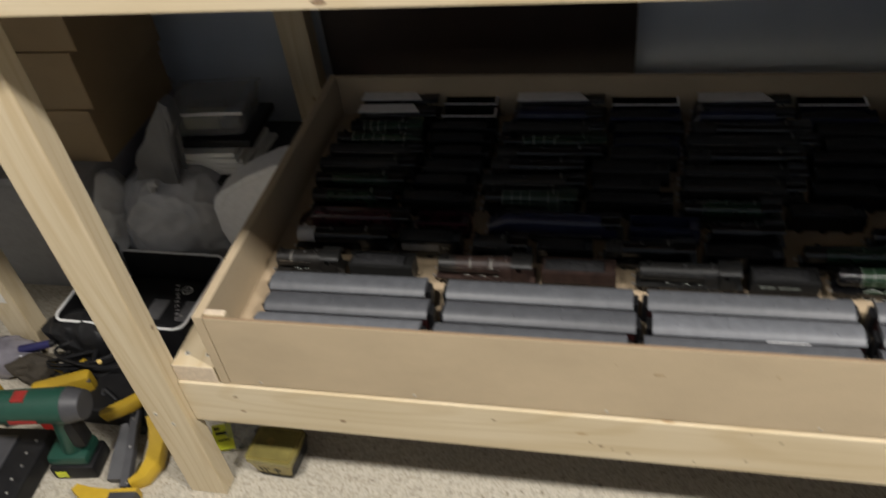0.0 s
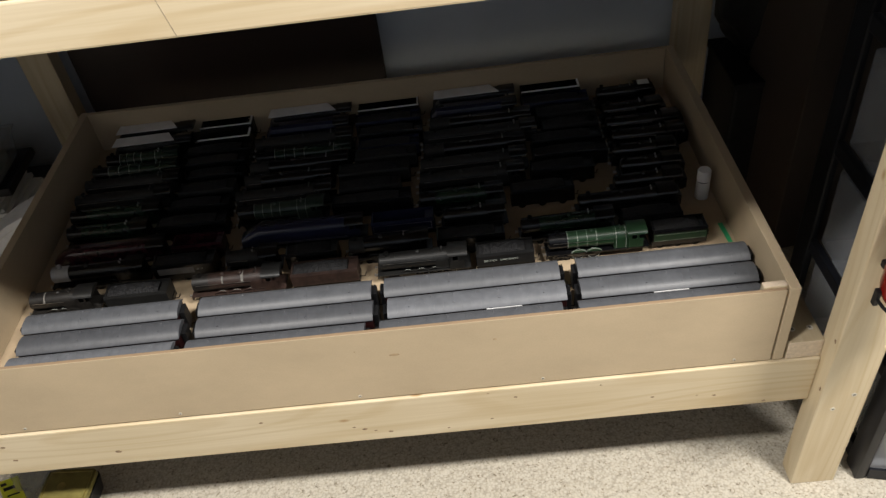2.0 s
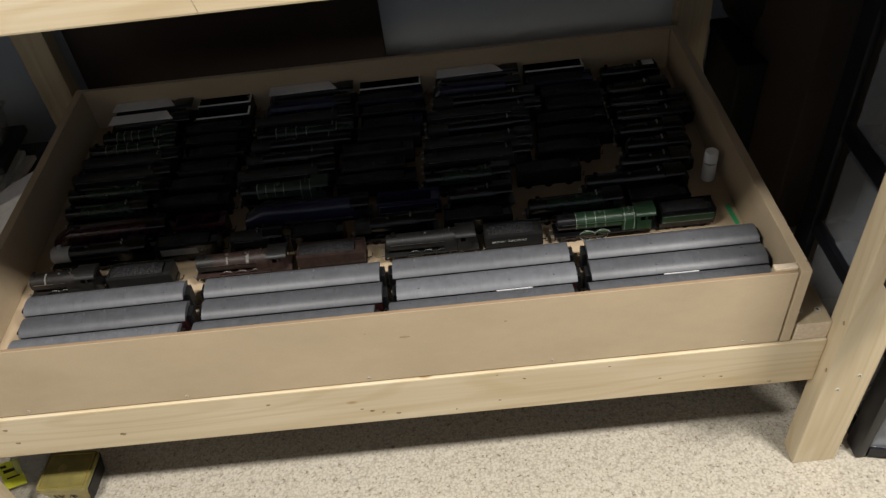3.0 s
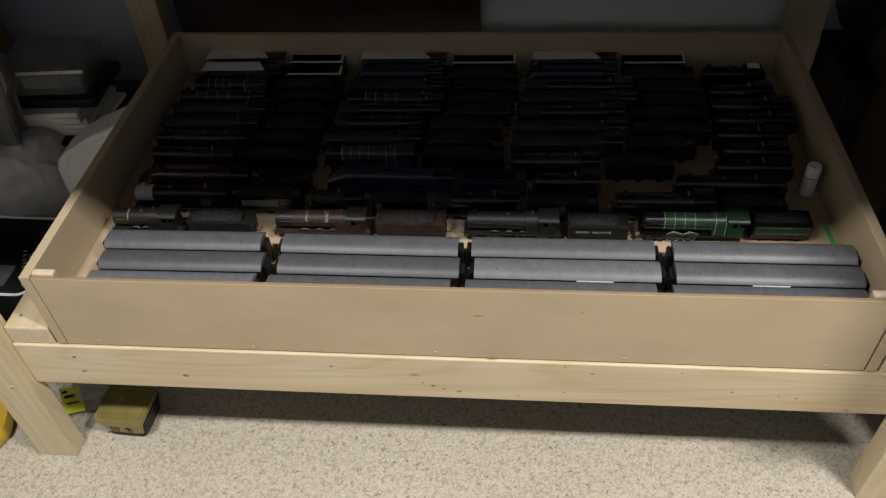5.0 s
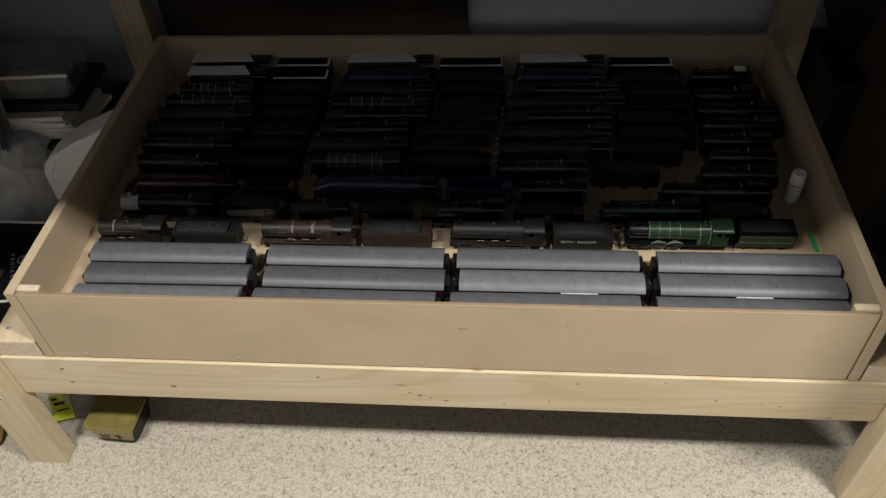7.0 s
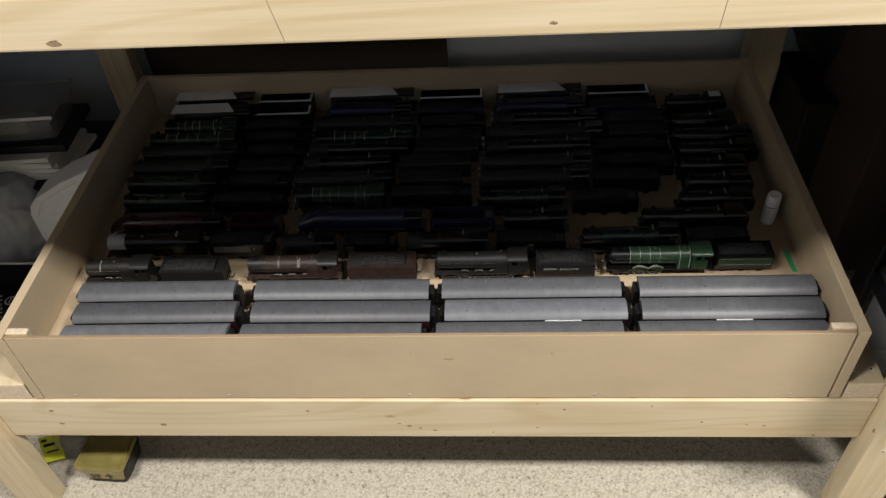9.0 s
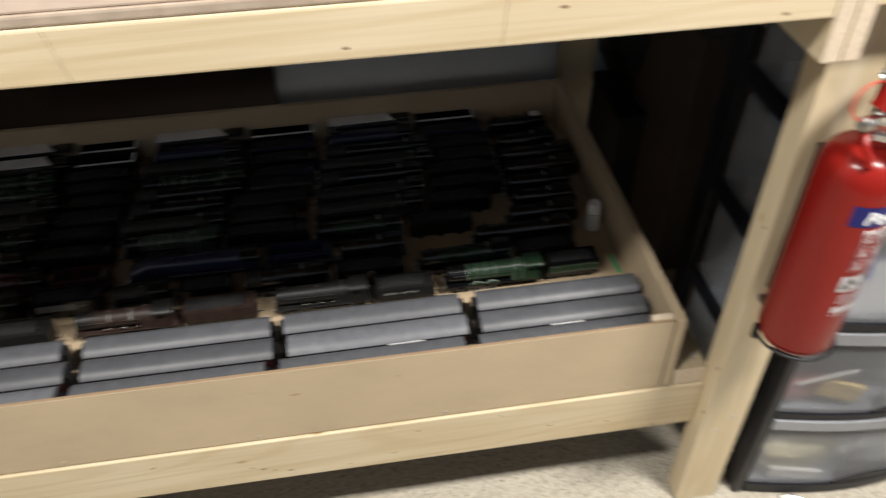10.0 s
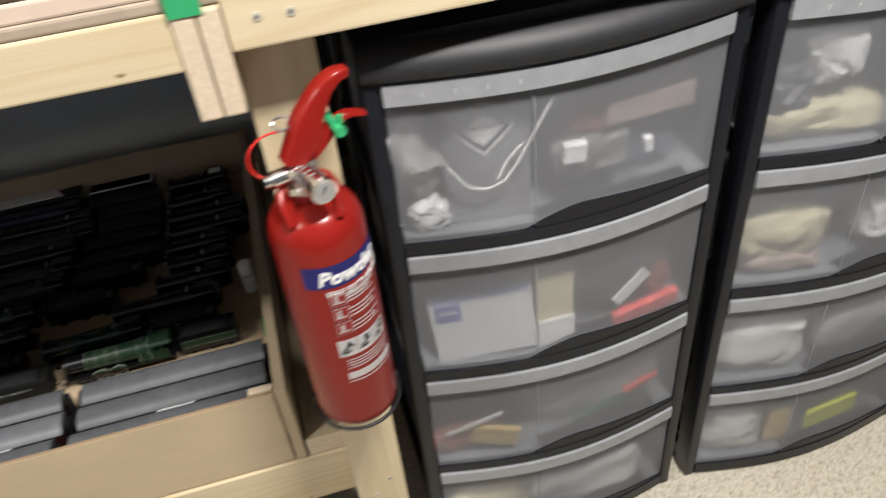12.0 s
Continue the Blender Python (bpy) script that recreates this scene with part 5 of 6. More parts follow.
carton("paper_strip", in_drawer(X1, 1, 0.16, 0.070, 0.006), (0.090, 0.004, 0.006), PAPER, "strip of white paper in a drawer", "papers", (0, -24, tilt(0.2)))
packet("red_packet", in_drawer(X1, 1, 0.14, 0.0, 0.030), (0.10, 0.03, 0.040), BROWN_RED, "dull red packet in a drawer", "packet", seed=12)
packet("parts_bag", in_drawer(X1, 1, 0.68, 0.0, 0.060), (0.20, 0.07, 0.080), GREYWHITE, "pale grey bag of small parts", "bag", seed=8)
carton("red_packet", in_drawer(X1, 1, 0.84, 0.058, 0.006), (0.060, 0.006, 0.010), SALMON, "thin red packet in a drawer", "packet", (0, -3, tilt(0.84)))
carton("green_packet", in_drawer(X1, 1, 0.66, 0.034, 0.010), (0.080, 0.008, 0.010), TOOL_GREEN, "thin green packet in a drawer", "packet", (0, -5, tilt(0.66)))
# bottom drawer
packet("parts_bag", in_drawer(X1, 0, 0.22, 0.0, 0.036), (0.15, 0.05, 0.100), CREAM, "cream bag of small parts", "bag", seed=9)
carton("pale_packet", in_drawer(X1, 0, 0.20, 0.002, 0.006), (0.09, 0.006, 0.026), PAPER, "white packet in a drawer", "packet", (0, 5, tilt(0.2)))
packet("white_pouch", in_drawer(X1, 0, 0.66, 0.0, 0.030), (0.19, 0.05, 0.110), WHITE_PLASTIC, "soft white pouch in a drawer", "bag", (0, -6, 0), seed=10)
# the further tower
for k, (level, u, up, w, h, mat, lab) in enumerate((
    (3, 0.22, 0.075, 0.06, 0.06, WHITE_PLASTIC, "white plastic bag of parts"), (3, 0.10, 0.035, 0.055, 0.055, DARKGREY, "dark grey bag of parts"),
    (3, 0.22, 0.0, 0.15, 0.045, CREAM, "cream paper bag of parts"), (3, 0.75, 0.0, 0.12, 0.11, GREYWHITE, "pale grey bag of small parts"),
    (2, 0.20, 0.020, 0.12, 0.075, CREAM, "cream paper bag of parts"), (2, 0.62, 0.018, 0.07, 0.055, WHITE_PLASTIC, "white plastic bag of parts"),
    (2, 0.20, 0.0, 0.11, 0.03, PEACH, "faded peach bag of parts"), (1, 0.20, 0.0, 0.14, 0.10, PAPER, "white paper bag of parts"),
    (1, 0.68, 0.0, 0.17, 0.09, GREYWHITE, "pale grey bag of small parts"), (0, 0.17, 0.0, 0.11, 0.095, PAPER, "white paper bag of parts"))):
    packet("parts_bag", in_drawer(X2, level, u, up, 0.036), (w, 0.05, h), mat, lab, "bag", (0, 0, tilt(u)), seed=20 + k)
carton("yellow_packet", in_drawer(X2, 0, 0.62, 0.040, 0.006), (0.100, 0.006, 0.044), YELLOW, "bright yellow packet in a drawer", "packet", (0, -3, tilt(0.62)))
carton("yellow_packet", in_drawer(X2, 0, 0.38, 0.010, 0.020), (0.040, 0.008, 0.070), OCHRE, "ochre packet in a drawer", "packet", (0, 3, tilt(0.4)))

# beyond the towers
gadget = thing("black_controller", pose(2.48, 0.04, 0), "black electronic controller with coloured buttons", "controller")
part("case", box(bmesh.new(), (-0.10, -0.05, 0), (0.12, 0.12, 0.09), 0.008), BLACK, gadget)
for k, mat in enumerate((GREEN_PLASTIC, RED_PLASTIC, WHITE)):
    part("button", rod(bmesh.new(), (-0.06 + 0.02 * k, -0.054, 0.06), (-0.06 + 0.02 * k, -0.049, 0.06), 0.004), mat, gadget)

# ---- pieces of chrome trim on the carpet ----
def trim(at, turn, radius, sweep, label):
    t = thing("chrome_trim", pose(*at, 0, 0, turn), label, "trim", "chrome trim pieces on the carpet")
    bm = bmesh.new()
    n = 18
    rings = []
    for i in range(n + 1):
        a = radians(sweep) * (i / n - 0.5)
        c = Vector((radius * math.sin(a), radius * math.cos(a) - radius, 0.0045))
        out = Vector((math.sin(a), math.cos(a), 0))
        rings.append([bm.verts.new(c + out * u + Vector((0, 0, v))) for u, v in ((-0.0050, -0.0042), (-0.0036, 0.0016), (0.0, 0.0034), (0.0036, 0.0016), (0.0050, -0.0042))])
    for p, q in zip(rings, rings[1:]):
        for k in range(5):
            j = (k + 1) % 5
            bm.faces.new((p[k], p[j], q[j], q[k]))
    bm.faces.new(list(reversed(rings[0])))
    bm.faces.new(rings[-1])
    part("curved_bar", bm, SATIN, t, smooth=True)
    for a in (-0.28, 0.28):
        a *= radians(sweep)
        c = Vector((radius * math.sin(a), radius * math.cos(a) - radius, 0.006))
        out = Vector((math.sin(a), math.cos(a), 0))
        part("fixing_pin", rod(bmesh.new(), c, c + out * 0.03, 0.0011, seg=6), SATIN, t)
    return t


trim((1.509, -0.073, 0.0), -40, 0.072, 84, "curved chrome trim piece lying on the carpet")
trim((1.644, -0.124, 0.0), 195, 0.056, 140, "curved chrome trim piece lying on the carpet")

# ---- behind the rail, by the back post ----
# darker copy of the card, with the shade behind the tower in its colour
SHADED_CARD = board("shaded_corrugated_card", (0.060, 0.043, 0.033), (8, 8, 8))
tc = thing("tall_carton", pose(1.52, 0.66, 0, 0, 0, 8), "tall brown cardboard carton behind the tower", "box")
part("carton_body", box(bmesh.new(), (-0.10, -0.11, 0), (0.10, 0.11, 0.596), 0.003), SHADED_CARD, tc)
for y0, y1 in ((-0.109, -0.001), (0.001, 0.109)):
    part("flap", box(bmesh.new(), (-0.099, y0, 0.5965), (0.099, y1, 0.600), 0.001), SHADED_CARD, tc)
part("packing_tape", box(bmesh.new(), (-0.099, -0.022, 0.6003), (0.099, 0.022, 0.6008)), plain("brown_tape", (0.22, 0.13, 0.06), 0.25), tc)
packet("black_bag", (1.44, 0.80, 0.351), (0.16, 0.14, 0.36), BLACK, "black plastic bag behind the drawer", "bag", seed=31)
dc = thing("dark_crate", pose(1.44, 0.78, 0), "dark plastic crate behind the drawer", "crate")
part("tub", box(bmesh.new(), (-0.083, -0.098, 0), (0.083, 0.098, 0.335), 0.006), BLACK, dc)
part("crate_rim", box(bmesh.new(), (-0.087, -0.102, 0.3355), (0.087, 0.102, 0.3500), 0.003), BLACK, dc)

# ---- beside the bench: boxes, bags and tools ----
GREY_PLASTIC = plain("grey_plastic", (0.24, 0.24, 0.25), 0.55, vary=0.1)
gc = thing("grey_crate", pose(-0.725, 0.688, 0), "grey plastic crate under cardboard boxes", "crate")
part("tub", box(bmesh.new(), (-0.206, -0.216, 0), (0.206, 0.216, 0.3095), 0.006), GREY_PLASTIC, gc)
part("crate_rim", box(bmesh.new(), (-0.210, -0.220, 0.3100), (0.210, 0.220, 0.3300), 0.004), GREY_PLASTIC, gc)
for x, z in ((-0.644, 0.3310), (-0.627, 0.4620), (-0.605, 0.5930)):
    b = thing("cardboard_box", pose(x, 0.702, z), "brown cardboard box in a stack by the bench", "box", "stacked cardboard boxes")
    part("tray", box(bmesh.new(), (-0.16, -0.165, 0), (0.166, 0.14, 0.116), 0.002), CARD, b)
    part("lid", box(bmesh.new(), (-0.164, -0.169, 0.1005), (0.170, 0.144, 0.1300), 0.002), CARD, b)

crate = thing("black_crate", pose(-0.3058, 0.6928, 0), "black plastic crate holding papers", "crate")
part("tub", box(bmesh.new(), (-0.13, -0.10, 0), (0.14, 0.14, 0.234), 0.008), BLACK, crate)
part("crate_rim", box(bmesh.new(), (-0.136, -0.106, 0.2345), (0.146, 0.146, 0.2445), 0.003), BLACK, crate)
for k in range(6):
    carton("paper_sheaf", (-0.304 + 0.008 * ((k * 2) % 3) - 0.004 * k, 0.688 - 0.003 * k, 0.2455 + 0.0112 * k), (0.200 - 0.006 * k, 0.15, 0.0104), PAPER, "sheaf of white papers on a black crate", "papers", (0, 0, (3, -4, 2, 6, -3, 4)[k]))
carton("black_tray", (-0.2896, 0.698, 0.3135), (0.20, 0.16, 0.020), BLACK, "shallow black tray on the papers", "tray", (0, 0, 2), 0.005)
tub = thing("clear_tub", Matrix.Translation((-0.2896, 0.6928, 0.3345)) @ Matrix.Rotation(radians(4), 4, "Z") @ Matrix.Diagonal((0.90, 0.90, 0.84, 1)), "clear plastic food tub with a lid", "tub")
sides = bmesh.new()
lo = [(-0.100, -0.066), (-0.092, -0.074), (0.092, -0.074), (0.100, -0.066), (0.100, 0.066), (0.092, 0.074), (-0.092, 0.074), (-0.100, 0.066)]
rings = []
for f, z in ((0.84, 0.0), (0.88, 0.004), (1.0, 0.075), (0.985, 0.075), (0.87, 0.006), (0.83, 0.003)):
    rings.append([sides.verts.new((u * f, v * f, z)) for u, v in lo])
for p, q in zip(rings, rings[1:]):
    for k in range(8):
        sides.faces.new((p[k], p[(k + 1) % 8], q[(k + 1) % 8], q[k]))
sides.faces.new(rings[0])
sides.faces.new(list(reversed(rings[-1])))
part("tub_body", sides, CLEAR, tub, smooth=True)
part("lid", box(bmesh.new(), (-0.105, -0.079, 0.0755), (0.105, 0.079, 0.083), 0.0035), CLEAR, tub)
part("lid_panel", box(bmesh.new(), (-0.085, -0.060, 0.0832), (0.085, 0.060, 0.0855), 0.001), CLEAR, tub)
part("rim", box(bmesh.new(), (-0.106, -0.0805, 0.0715), (0.106, -0.0795, 0.0800), 0.0004), WHITE_PLASTIC, tub)
part("contents", box(bmesh.new(), (-0.07, -0.045, 0.0068), (0.02, 0.04, 0.045), 0.006), CREAM, tub)
part("contents", box(bmesh.new(), (0.025, -0.045, 0.0068), (0.075, 0.04, 0.038), 0.006), DARKGREY, tub)

def sack(name, at, size, mat, label, turn=0, seed=1, knot_at=None):
    """A soft plastic sack with folds, and a twisted neck where it is tied."""
    t = thing(name, pose(*at, 0, 0, turn), label, "bag")
    bm = bmesh.new()
    bmesh.ops.create_icosphere(bm, subdivisions=6, radius=0.5)
    for v in bm.verts:
        c = Vector([math.copysign(abs(q * 2) ** 0.7, q) for q in v.co]) * 0.5
        v.co = Vector((c.x * size[0], c.y * size[1], (c.z + 0.5) * size[2]))
    for v in bm.verts:
        p = v.co * 9 + Vector((seed * 7.3, seed * 3.1, seed))
        d = Vector((v.co.x, v.co.y, v.co.z - size[2] / 2)).normalized()
        fold = 1 - abs(noise.noise(p * 1.3)) * 3.0
        fine = 1 - abs(noise.noise(p * 3.4 + Vector((3, 1, 8)))) * 3.0
        v.co += d * (0.008 * fold + 0.0035 * fine + 0.024 * noise.noise(p * 0.5))
    low = min(v.co.z for v in bm.verts)
    for v in bm.verts:
        v.co.z = max(0.0, v.co.z - low - 0.004)
    part("sack", bm, mat, t, smooth=True)
    if knot_at:
        neck = tube(bmesh.new(), [knot_at, (knot_at[0] + 0.012, knot_at[1] - 0.01, knot_at[2] + 0.025), (knot_at[0] + 0.03, knot_at[1] - 0.02, knot_at[2] + 0.035)], 0.009, 10)
        part("twisted_neck", crumple(neck, 0.006, 60, seed), mat, t, smooth=True)
    return t


sack("grey_plastic_bag", (-0.3917, 0.5898, 0.0), (0.26, 0.17, 0.255), plain("grey_polythene", (0.40, 0.405, 0.42), 0.3, vary=0.12, scale=14), "crumpled grey plastic bag beside the bench", 8, 41, (-0.02, -0.06, 0.262))
drape = extrude(bmesh.new(), [(-0.470, 0.0), (-0.478, 0.16), (-0.468, 0.262), (-0.395, 0.365), (-0.316, 0.462), (-0.300, 0.455), (-0.318, 0.395), (-0.348, 0.30), (-0.372, 0.0)], 0.548, 0.580, "y")
bmesh.ops.triangulate(drape, faces=drape.faces)
bmesh.ops.subdivide_edges(drape, edges=drape.edges, cuts=4, use_grid_fill=True)
crumple(drape, 0.016, 16, 3)
for v in drape.verts:
    v.co.z = max(0.0, v.co.z)
tagged(part("grey_plastic_sheet", drape, plain("dull_grey_polythene", (0.13, 0.13, 0.135), 0.35, vary=0.15, scale=14), smooth=True), "dull grey plastic sheet draped beside cardboard boxes", "plastic sheet")
sack("white_bag", (-0.5691, 0.528, 0.0), (0.15, 0.15, 0.30), plain("pale_polythene", (0.62, 0.62, 0.62), 0.4, vary=0.1, scale=14), "pale plastic bag beside the grey crate", 0, 45)
cushion = thing("white_cushion", pose(-0.028, 0.530, 0), "white foam cushion leaning by the drawer", "cushion")
pad = extrude(bmesh.new(), [(-0.048, 0.328), (-0.055, 0.338), (-0.080, 0.333), (-0.145, 0.303), (-0.209, 0.265), (-0.236, 0.242), (-0.246, 0.215), (-0.247, 0.150), (-0.215, 0.0), (-0.062, 0.0), (-0.050, 0.15)], 0.0, 0.075, "y")
bmesh.ops.bevel(pad, geom=pad.edges[:], offset=0.014, segments=3, profile=0.6, affect="EDGES", clamp_overlap=True)
part("pad", pad, plain("white_foam", (0.74, 0.74, 0.75), 0.8, vary=0.06, scale=60, relief=0.1), cushion, smooth=True)
part("seam", tube(bmesh.new(), [(-0.078, -0.0005, 0.318), (-0.145, -0.0005, 0.288), (-0.205, -0.0005, 0.252), (-0.230, -0.0005, 0.210)], 0.0008, 6), PAPER, cushion)

case = thing("tool_case", pose(-0.4089, 0.3735, 0, 0, 0, -1), "black tool case with a white rim and white lettering", "case")
part("case_base", box(bmesh.new(), (-0.146, -0.106, 0), (0.146, 0.106, 0.012), 0.003), BLACK, case)
for lo, hi in (((-0.152, -0.112, 0), (-0.1462, 0.112, 0.1165)), ((0.1462, -0.112, 0), (0.152, 0.112, 0.1165)), ((-0.146, -0.112, 0), (0.146, -0.1062, 0.1165)), ((-0.146, 0.1062, 0), (0.146, 0.112, 0.1165))):
    part("case_wall", box(bmesh.new(), lo, hi, 0.002), BLACK, case)
part("inner_case", box(bmesh.new(), (-0.135, -0.095, 0.0122), (0.135, 0.100, 0.0480), 0.006), BLACK, case, smooth=True)
rim = bmesh.new()
pts = []
for cx, cy, a0 in ((0.128, 0.088, 0), (-0.128, 0.088, 90), (-0.128, -0.088, 180), (0.128, -0.088, 270)):
    for k in range(6):
        a = radians(a0 + 18 * k)
        pts.append((cx + 0.024 * math.cos(a), cy + 0.024 * math.sin(a), 0.1175))
tube(rim, pts, 0.0030, 8, True)
part("white_rim", rim, WHITE_PLASTIC, case, smooth=True)
letters = "PROTECTED"
for k, ch in enumerate(letters):
    bm = lettering(ch, 0.0125)
    bmesh.ops.transform(bm, matrix=pose(0.020 + 0.0056 * k, 0.078 - 0.0122 * k, 0.0484, 0, 0, -66), verts=bm.verts)
    part("letter", bm, WHITE, case)
bd = part("badge", rod(bmesh.new(), (0.055, 0.064, 0.0478), (0.055, 0.064, 0.0490), 0.0125, seg=24), WHITE, case)
part("badge_ring", rod(bmesh.new(), (0.055, 0.064, 0.0491), (0.055, 0.064, 0.0495), 0.0095, seg=20), BLACK, bd)
part("badge_bar", box(bmesh.new(), (0.0535, 0.057, 0.0496), (0.0565, 0.071, 0.0499)), WHITE, bd)
for x in (0.011, 0.090):
    lt = part("latch", box(bmesh.new(), (x - 0.019, -0.030, 0.0482), (x + 0.019, 0.030, 0.0512), 0.003), DARKSTEEL, case, "dull metal latch plate")
    part("latch_screw", rod(bmesh.new(), (x - 0.010, -0.016, 0.0513), (x - 0.010, -0.016, 0.0522), 0.003, seg=10), STEEL, lt)
strap = bmesh.new()
tube(strap, [(0.062, -0.060, 0.0560), (0.066, -0.090, 0.0900), (0.072, -0.109, 0.1250), (0.072, -0.122, 0.120), (0.070, -0.124, 0.070)], 0.008, 10)
part("carry_strap", strap, DARKGREY, case, smooth=True)

other = thing("side_leg", pose(-0.6712, 0.2911, 0), "pine leg of a second bench frame", "timber")
timber("post", (-0.034, -0.022, 0.0), (0.034, 0.022, 0.93), PINE_Z, other, end="z")
part("white_label", box(bmesh.new(), (-0.014, -0.0232, 0.155), (0.014, -0.0224, 0.195)), PAPER, other, "small white label")

# cordless drill standing on its battery, nose to the far side
drill = thing("cordless_drill", pose(-0.3917, 0.0048, 0, 0, 0, 8), "dark green cordless drill standing on its battery", "drill")
part("battery", box(bmesh.new(), (-0.040, -0.032, 0.0), (0.048, 0.032, 0.038), 0.007), BLACK, drill, smooth=True)
part("battery_label", box(bmesh.new(), (-0.030, -0.0330, 0.010), (-0.008, -0.0318, 0.026)), YELLOW, drill)
part("foot", box(bmesh.new(), (-0.036, -0.028, 0.0385), (0.042, 0.028, 0.062), 0.008), TOOL_GREEN, drill, smooth=True)
grip = bmesh.new()
rod(grip, (0.008, 0, 0.055), (0.028, 0, 0.165), 0.020, 0.018, 16)
part("grip", grip, TOOL_GREEN, drill, smooth=True)
part("rubber_grip", box(bmesh.new(), (0.020, -0.0165, 0.075), (0.050, 0.0165, 0.150), 0.010), BLACK, drill, smooth=True)
body = bmesh.new()
rod(body, (-0.095, 0, 0.185), (0.055, 0, 0.185), 0.030, 0.033, 24)
part("motor_housing", body, TOOL_GREEN, drill, smooth=True)
part("rear_cap", rod(bmesh.new(), (0.0555, 0, 0.185), (0.085, 0, 0.185), 0.033, 0.026, 24), DARKGREY, drill, smooth=True)
part("chuck", rod(bmesh.new(), (-0.150, 0, 0.185), (-0.0955, 0, 0.185), 0.013, 0.022, 20), STEEL, drill, smooth=True)
part("trigger", box(bmesh.new(), (-0.016, -0.008, 0.125), (0.006, 0.008, 0.150), 0.003), RED_PLASTIC, drill)
part("collar_mark", box(bmesh.new(), (-0.036, -0.014, 0.2110), (-0.012, 0.010, 0.2172), 0.001), DULL_RED, drill)
part("name_bar", box(bmesh.new(), (-0.046, -0.0330, 0.176), (0.006, -0.0302, 0.184)), DULL_RED, drill)

clamp = thing("bar_clamp", pose(-0.034, 0.013, 0), "yellow and black quick-grip bar clamp on the carpet", "clamp")


def slab(points, width, thick, bm=None):
    """A flat bar along a line of points, lying on its side."""
    bm = bm or bmesh.new()
    pts = [Vector(p) for p in points]
    rings = []
    for i, p in enumerate(pts):
        d = (pts[min(i + 1, len(pts) - 1)] - pts[max(i - 1, 0)]).normalized()
        s = Vector((d.y, -d.x, 0)).normalized()
        u = s.cross(d).normalized()
        w = width[i] if isinstance(width, (list, tuple)) else width
        rings.append([bm.verts.new(p + s * a + u * b) for a, b in ((-w, -thick * 0.6), (-w, thick * 0.4), (-w * 0.8, thick), (w * 0.8, thick), (w, thick * 0.4), (w, -thick * 0.6), (w * 0.8, -thick), (-w * 0.8, -thick))])
    for p, q in zip(rings, rings[1:]):
        for k in range(8):
            j = (k + 1) % 8
            bm.faces.new((p[k], p[j], q[j], q[k]))
    bm.faces.new(rings[0])
    bm.faces.new(list(reversed(rings[-1])))
    return bm


part("bar", slab([(-0.236, -0.052, 0.014), (-0.246, 0.0, 0.030), (-0.258, 0.050, 0.045), (-0.268, 0.092, 0.056)], 0.009, 0.010), DARKGREY, clamp)
part("body", slab([(-0.262, -0.040, 0.012), (-0.268, 0.0, 0.024), (-0.272, 0.040, 0.036), (-0.280, 0.060, 0.044)], [0.016, 0.018, 0.015, 0.008], 0.012), plain("dark_tool_grey", (0.075, 0.075, 0.08), 0.5, vary=0.1), clamp)
part("handle", slab([(-0.226, -0.046, 0.014), (-0.208, -0.030, 0.016), (-0.200, 0.0, 0.020), (-0.206, 0.035, 0.028), (-0.222, 0.062, 0.038), (-0.240, 0.080, 0.046)], [0.006, 0.013, 0.018, 0.017, 0.012, 0.006], 0.014), YELLOW_TOOL, clamp, "yellow curved handle", smooth=True)
jaw = part("jaw", slab([(-0.325, -0.070, 0.016), (-0.295, -0.080, 0.016), (-0.255, -0.082, 0.016), (-0.200, -0.072, 0.016)], [0.008, 0.016, 0.018, 0.018], 0.015), YELLOW_TOOL, clamp, "yellow fixed jaw", smooth=True)
part("jaw_pad", slab([(-0.247, -0.083, 0.0175), (-0.198, -0.076, 0.0175)], 0.011, 0.0155), DARKGREY, jaw)
for x, y, z in ((-0.231, -0.048, 0.0245), (-0.249, 0.015, 0.0445), (-0.262, 0.066, 0.0600)):
    part("rivet", ball(bmesh.new(), (x, y, z), 0.0025, seg=8), STEEL, clamp)
part("moving_jaw", slab([(-0.318, 0.058, 0.070), (-0.296, 0.066, 0.078), (-0.272, 0.082, 0.080), (-0.252, 0.108, 0.078)], [0.006, 0.010, 0.012, 0.009], 0.012), YELLOW_TOOL, clamp, "yellow moving jaw", smooth=True)
part("moving_jaw_block", box(bmesh.new(), (-0.300, 0.070, 0.0), (-0.262, 0.100, 0.066), 0.004), BLACK, clamp)

bin_ob = thing("parts_tray", pose(-0.4133, 0.1675, 0), "black tray of hardware and cable ends", "tray")
part("tray", box(bmesh.new(), (-0.13, -0.07, 0), (0.17, 0.07, 0.045), 0.006), BLACK, bin_ob)
random.seed(5)
for k in range(14):
    p = Vector((random.uniform(-0.11, 0.15), random.uniform(-0.055, 0.055), 0.0455))
    q = p + Vector((random.uniform(-0.03, 0.03), random.uniform(-0.02, 0.02), random.uniform(0.008, 0.03)))
    mat = (STEEL, BLACK, DARKGREY, YELLOW_TOOL, BLACK)[k % 5]
    part("fitting", rod(bmesh.new(), p, q, random.uniform(0.004, 0.010), seg=10), mat, bin_ob)
cab_bm = bmesh.new()
for k in range(4):
    pts = []
    for i in range(24):
        a = 2 * math.pi * i / 24
        pts.append((-0.478 + 0.05 * k * 0.3 + (0.07 + 0.01 * k) * math.cos(a), 0.219 + 0.045 * math.sin(a + k), 0.052 + 0.012 * k + 0.008 * math.sin(2 * a + k)))
    tube(cab_bm, pts, 0.0035, 6, True)
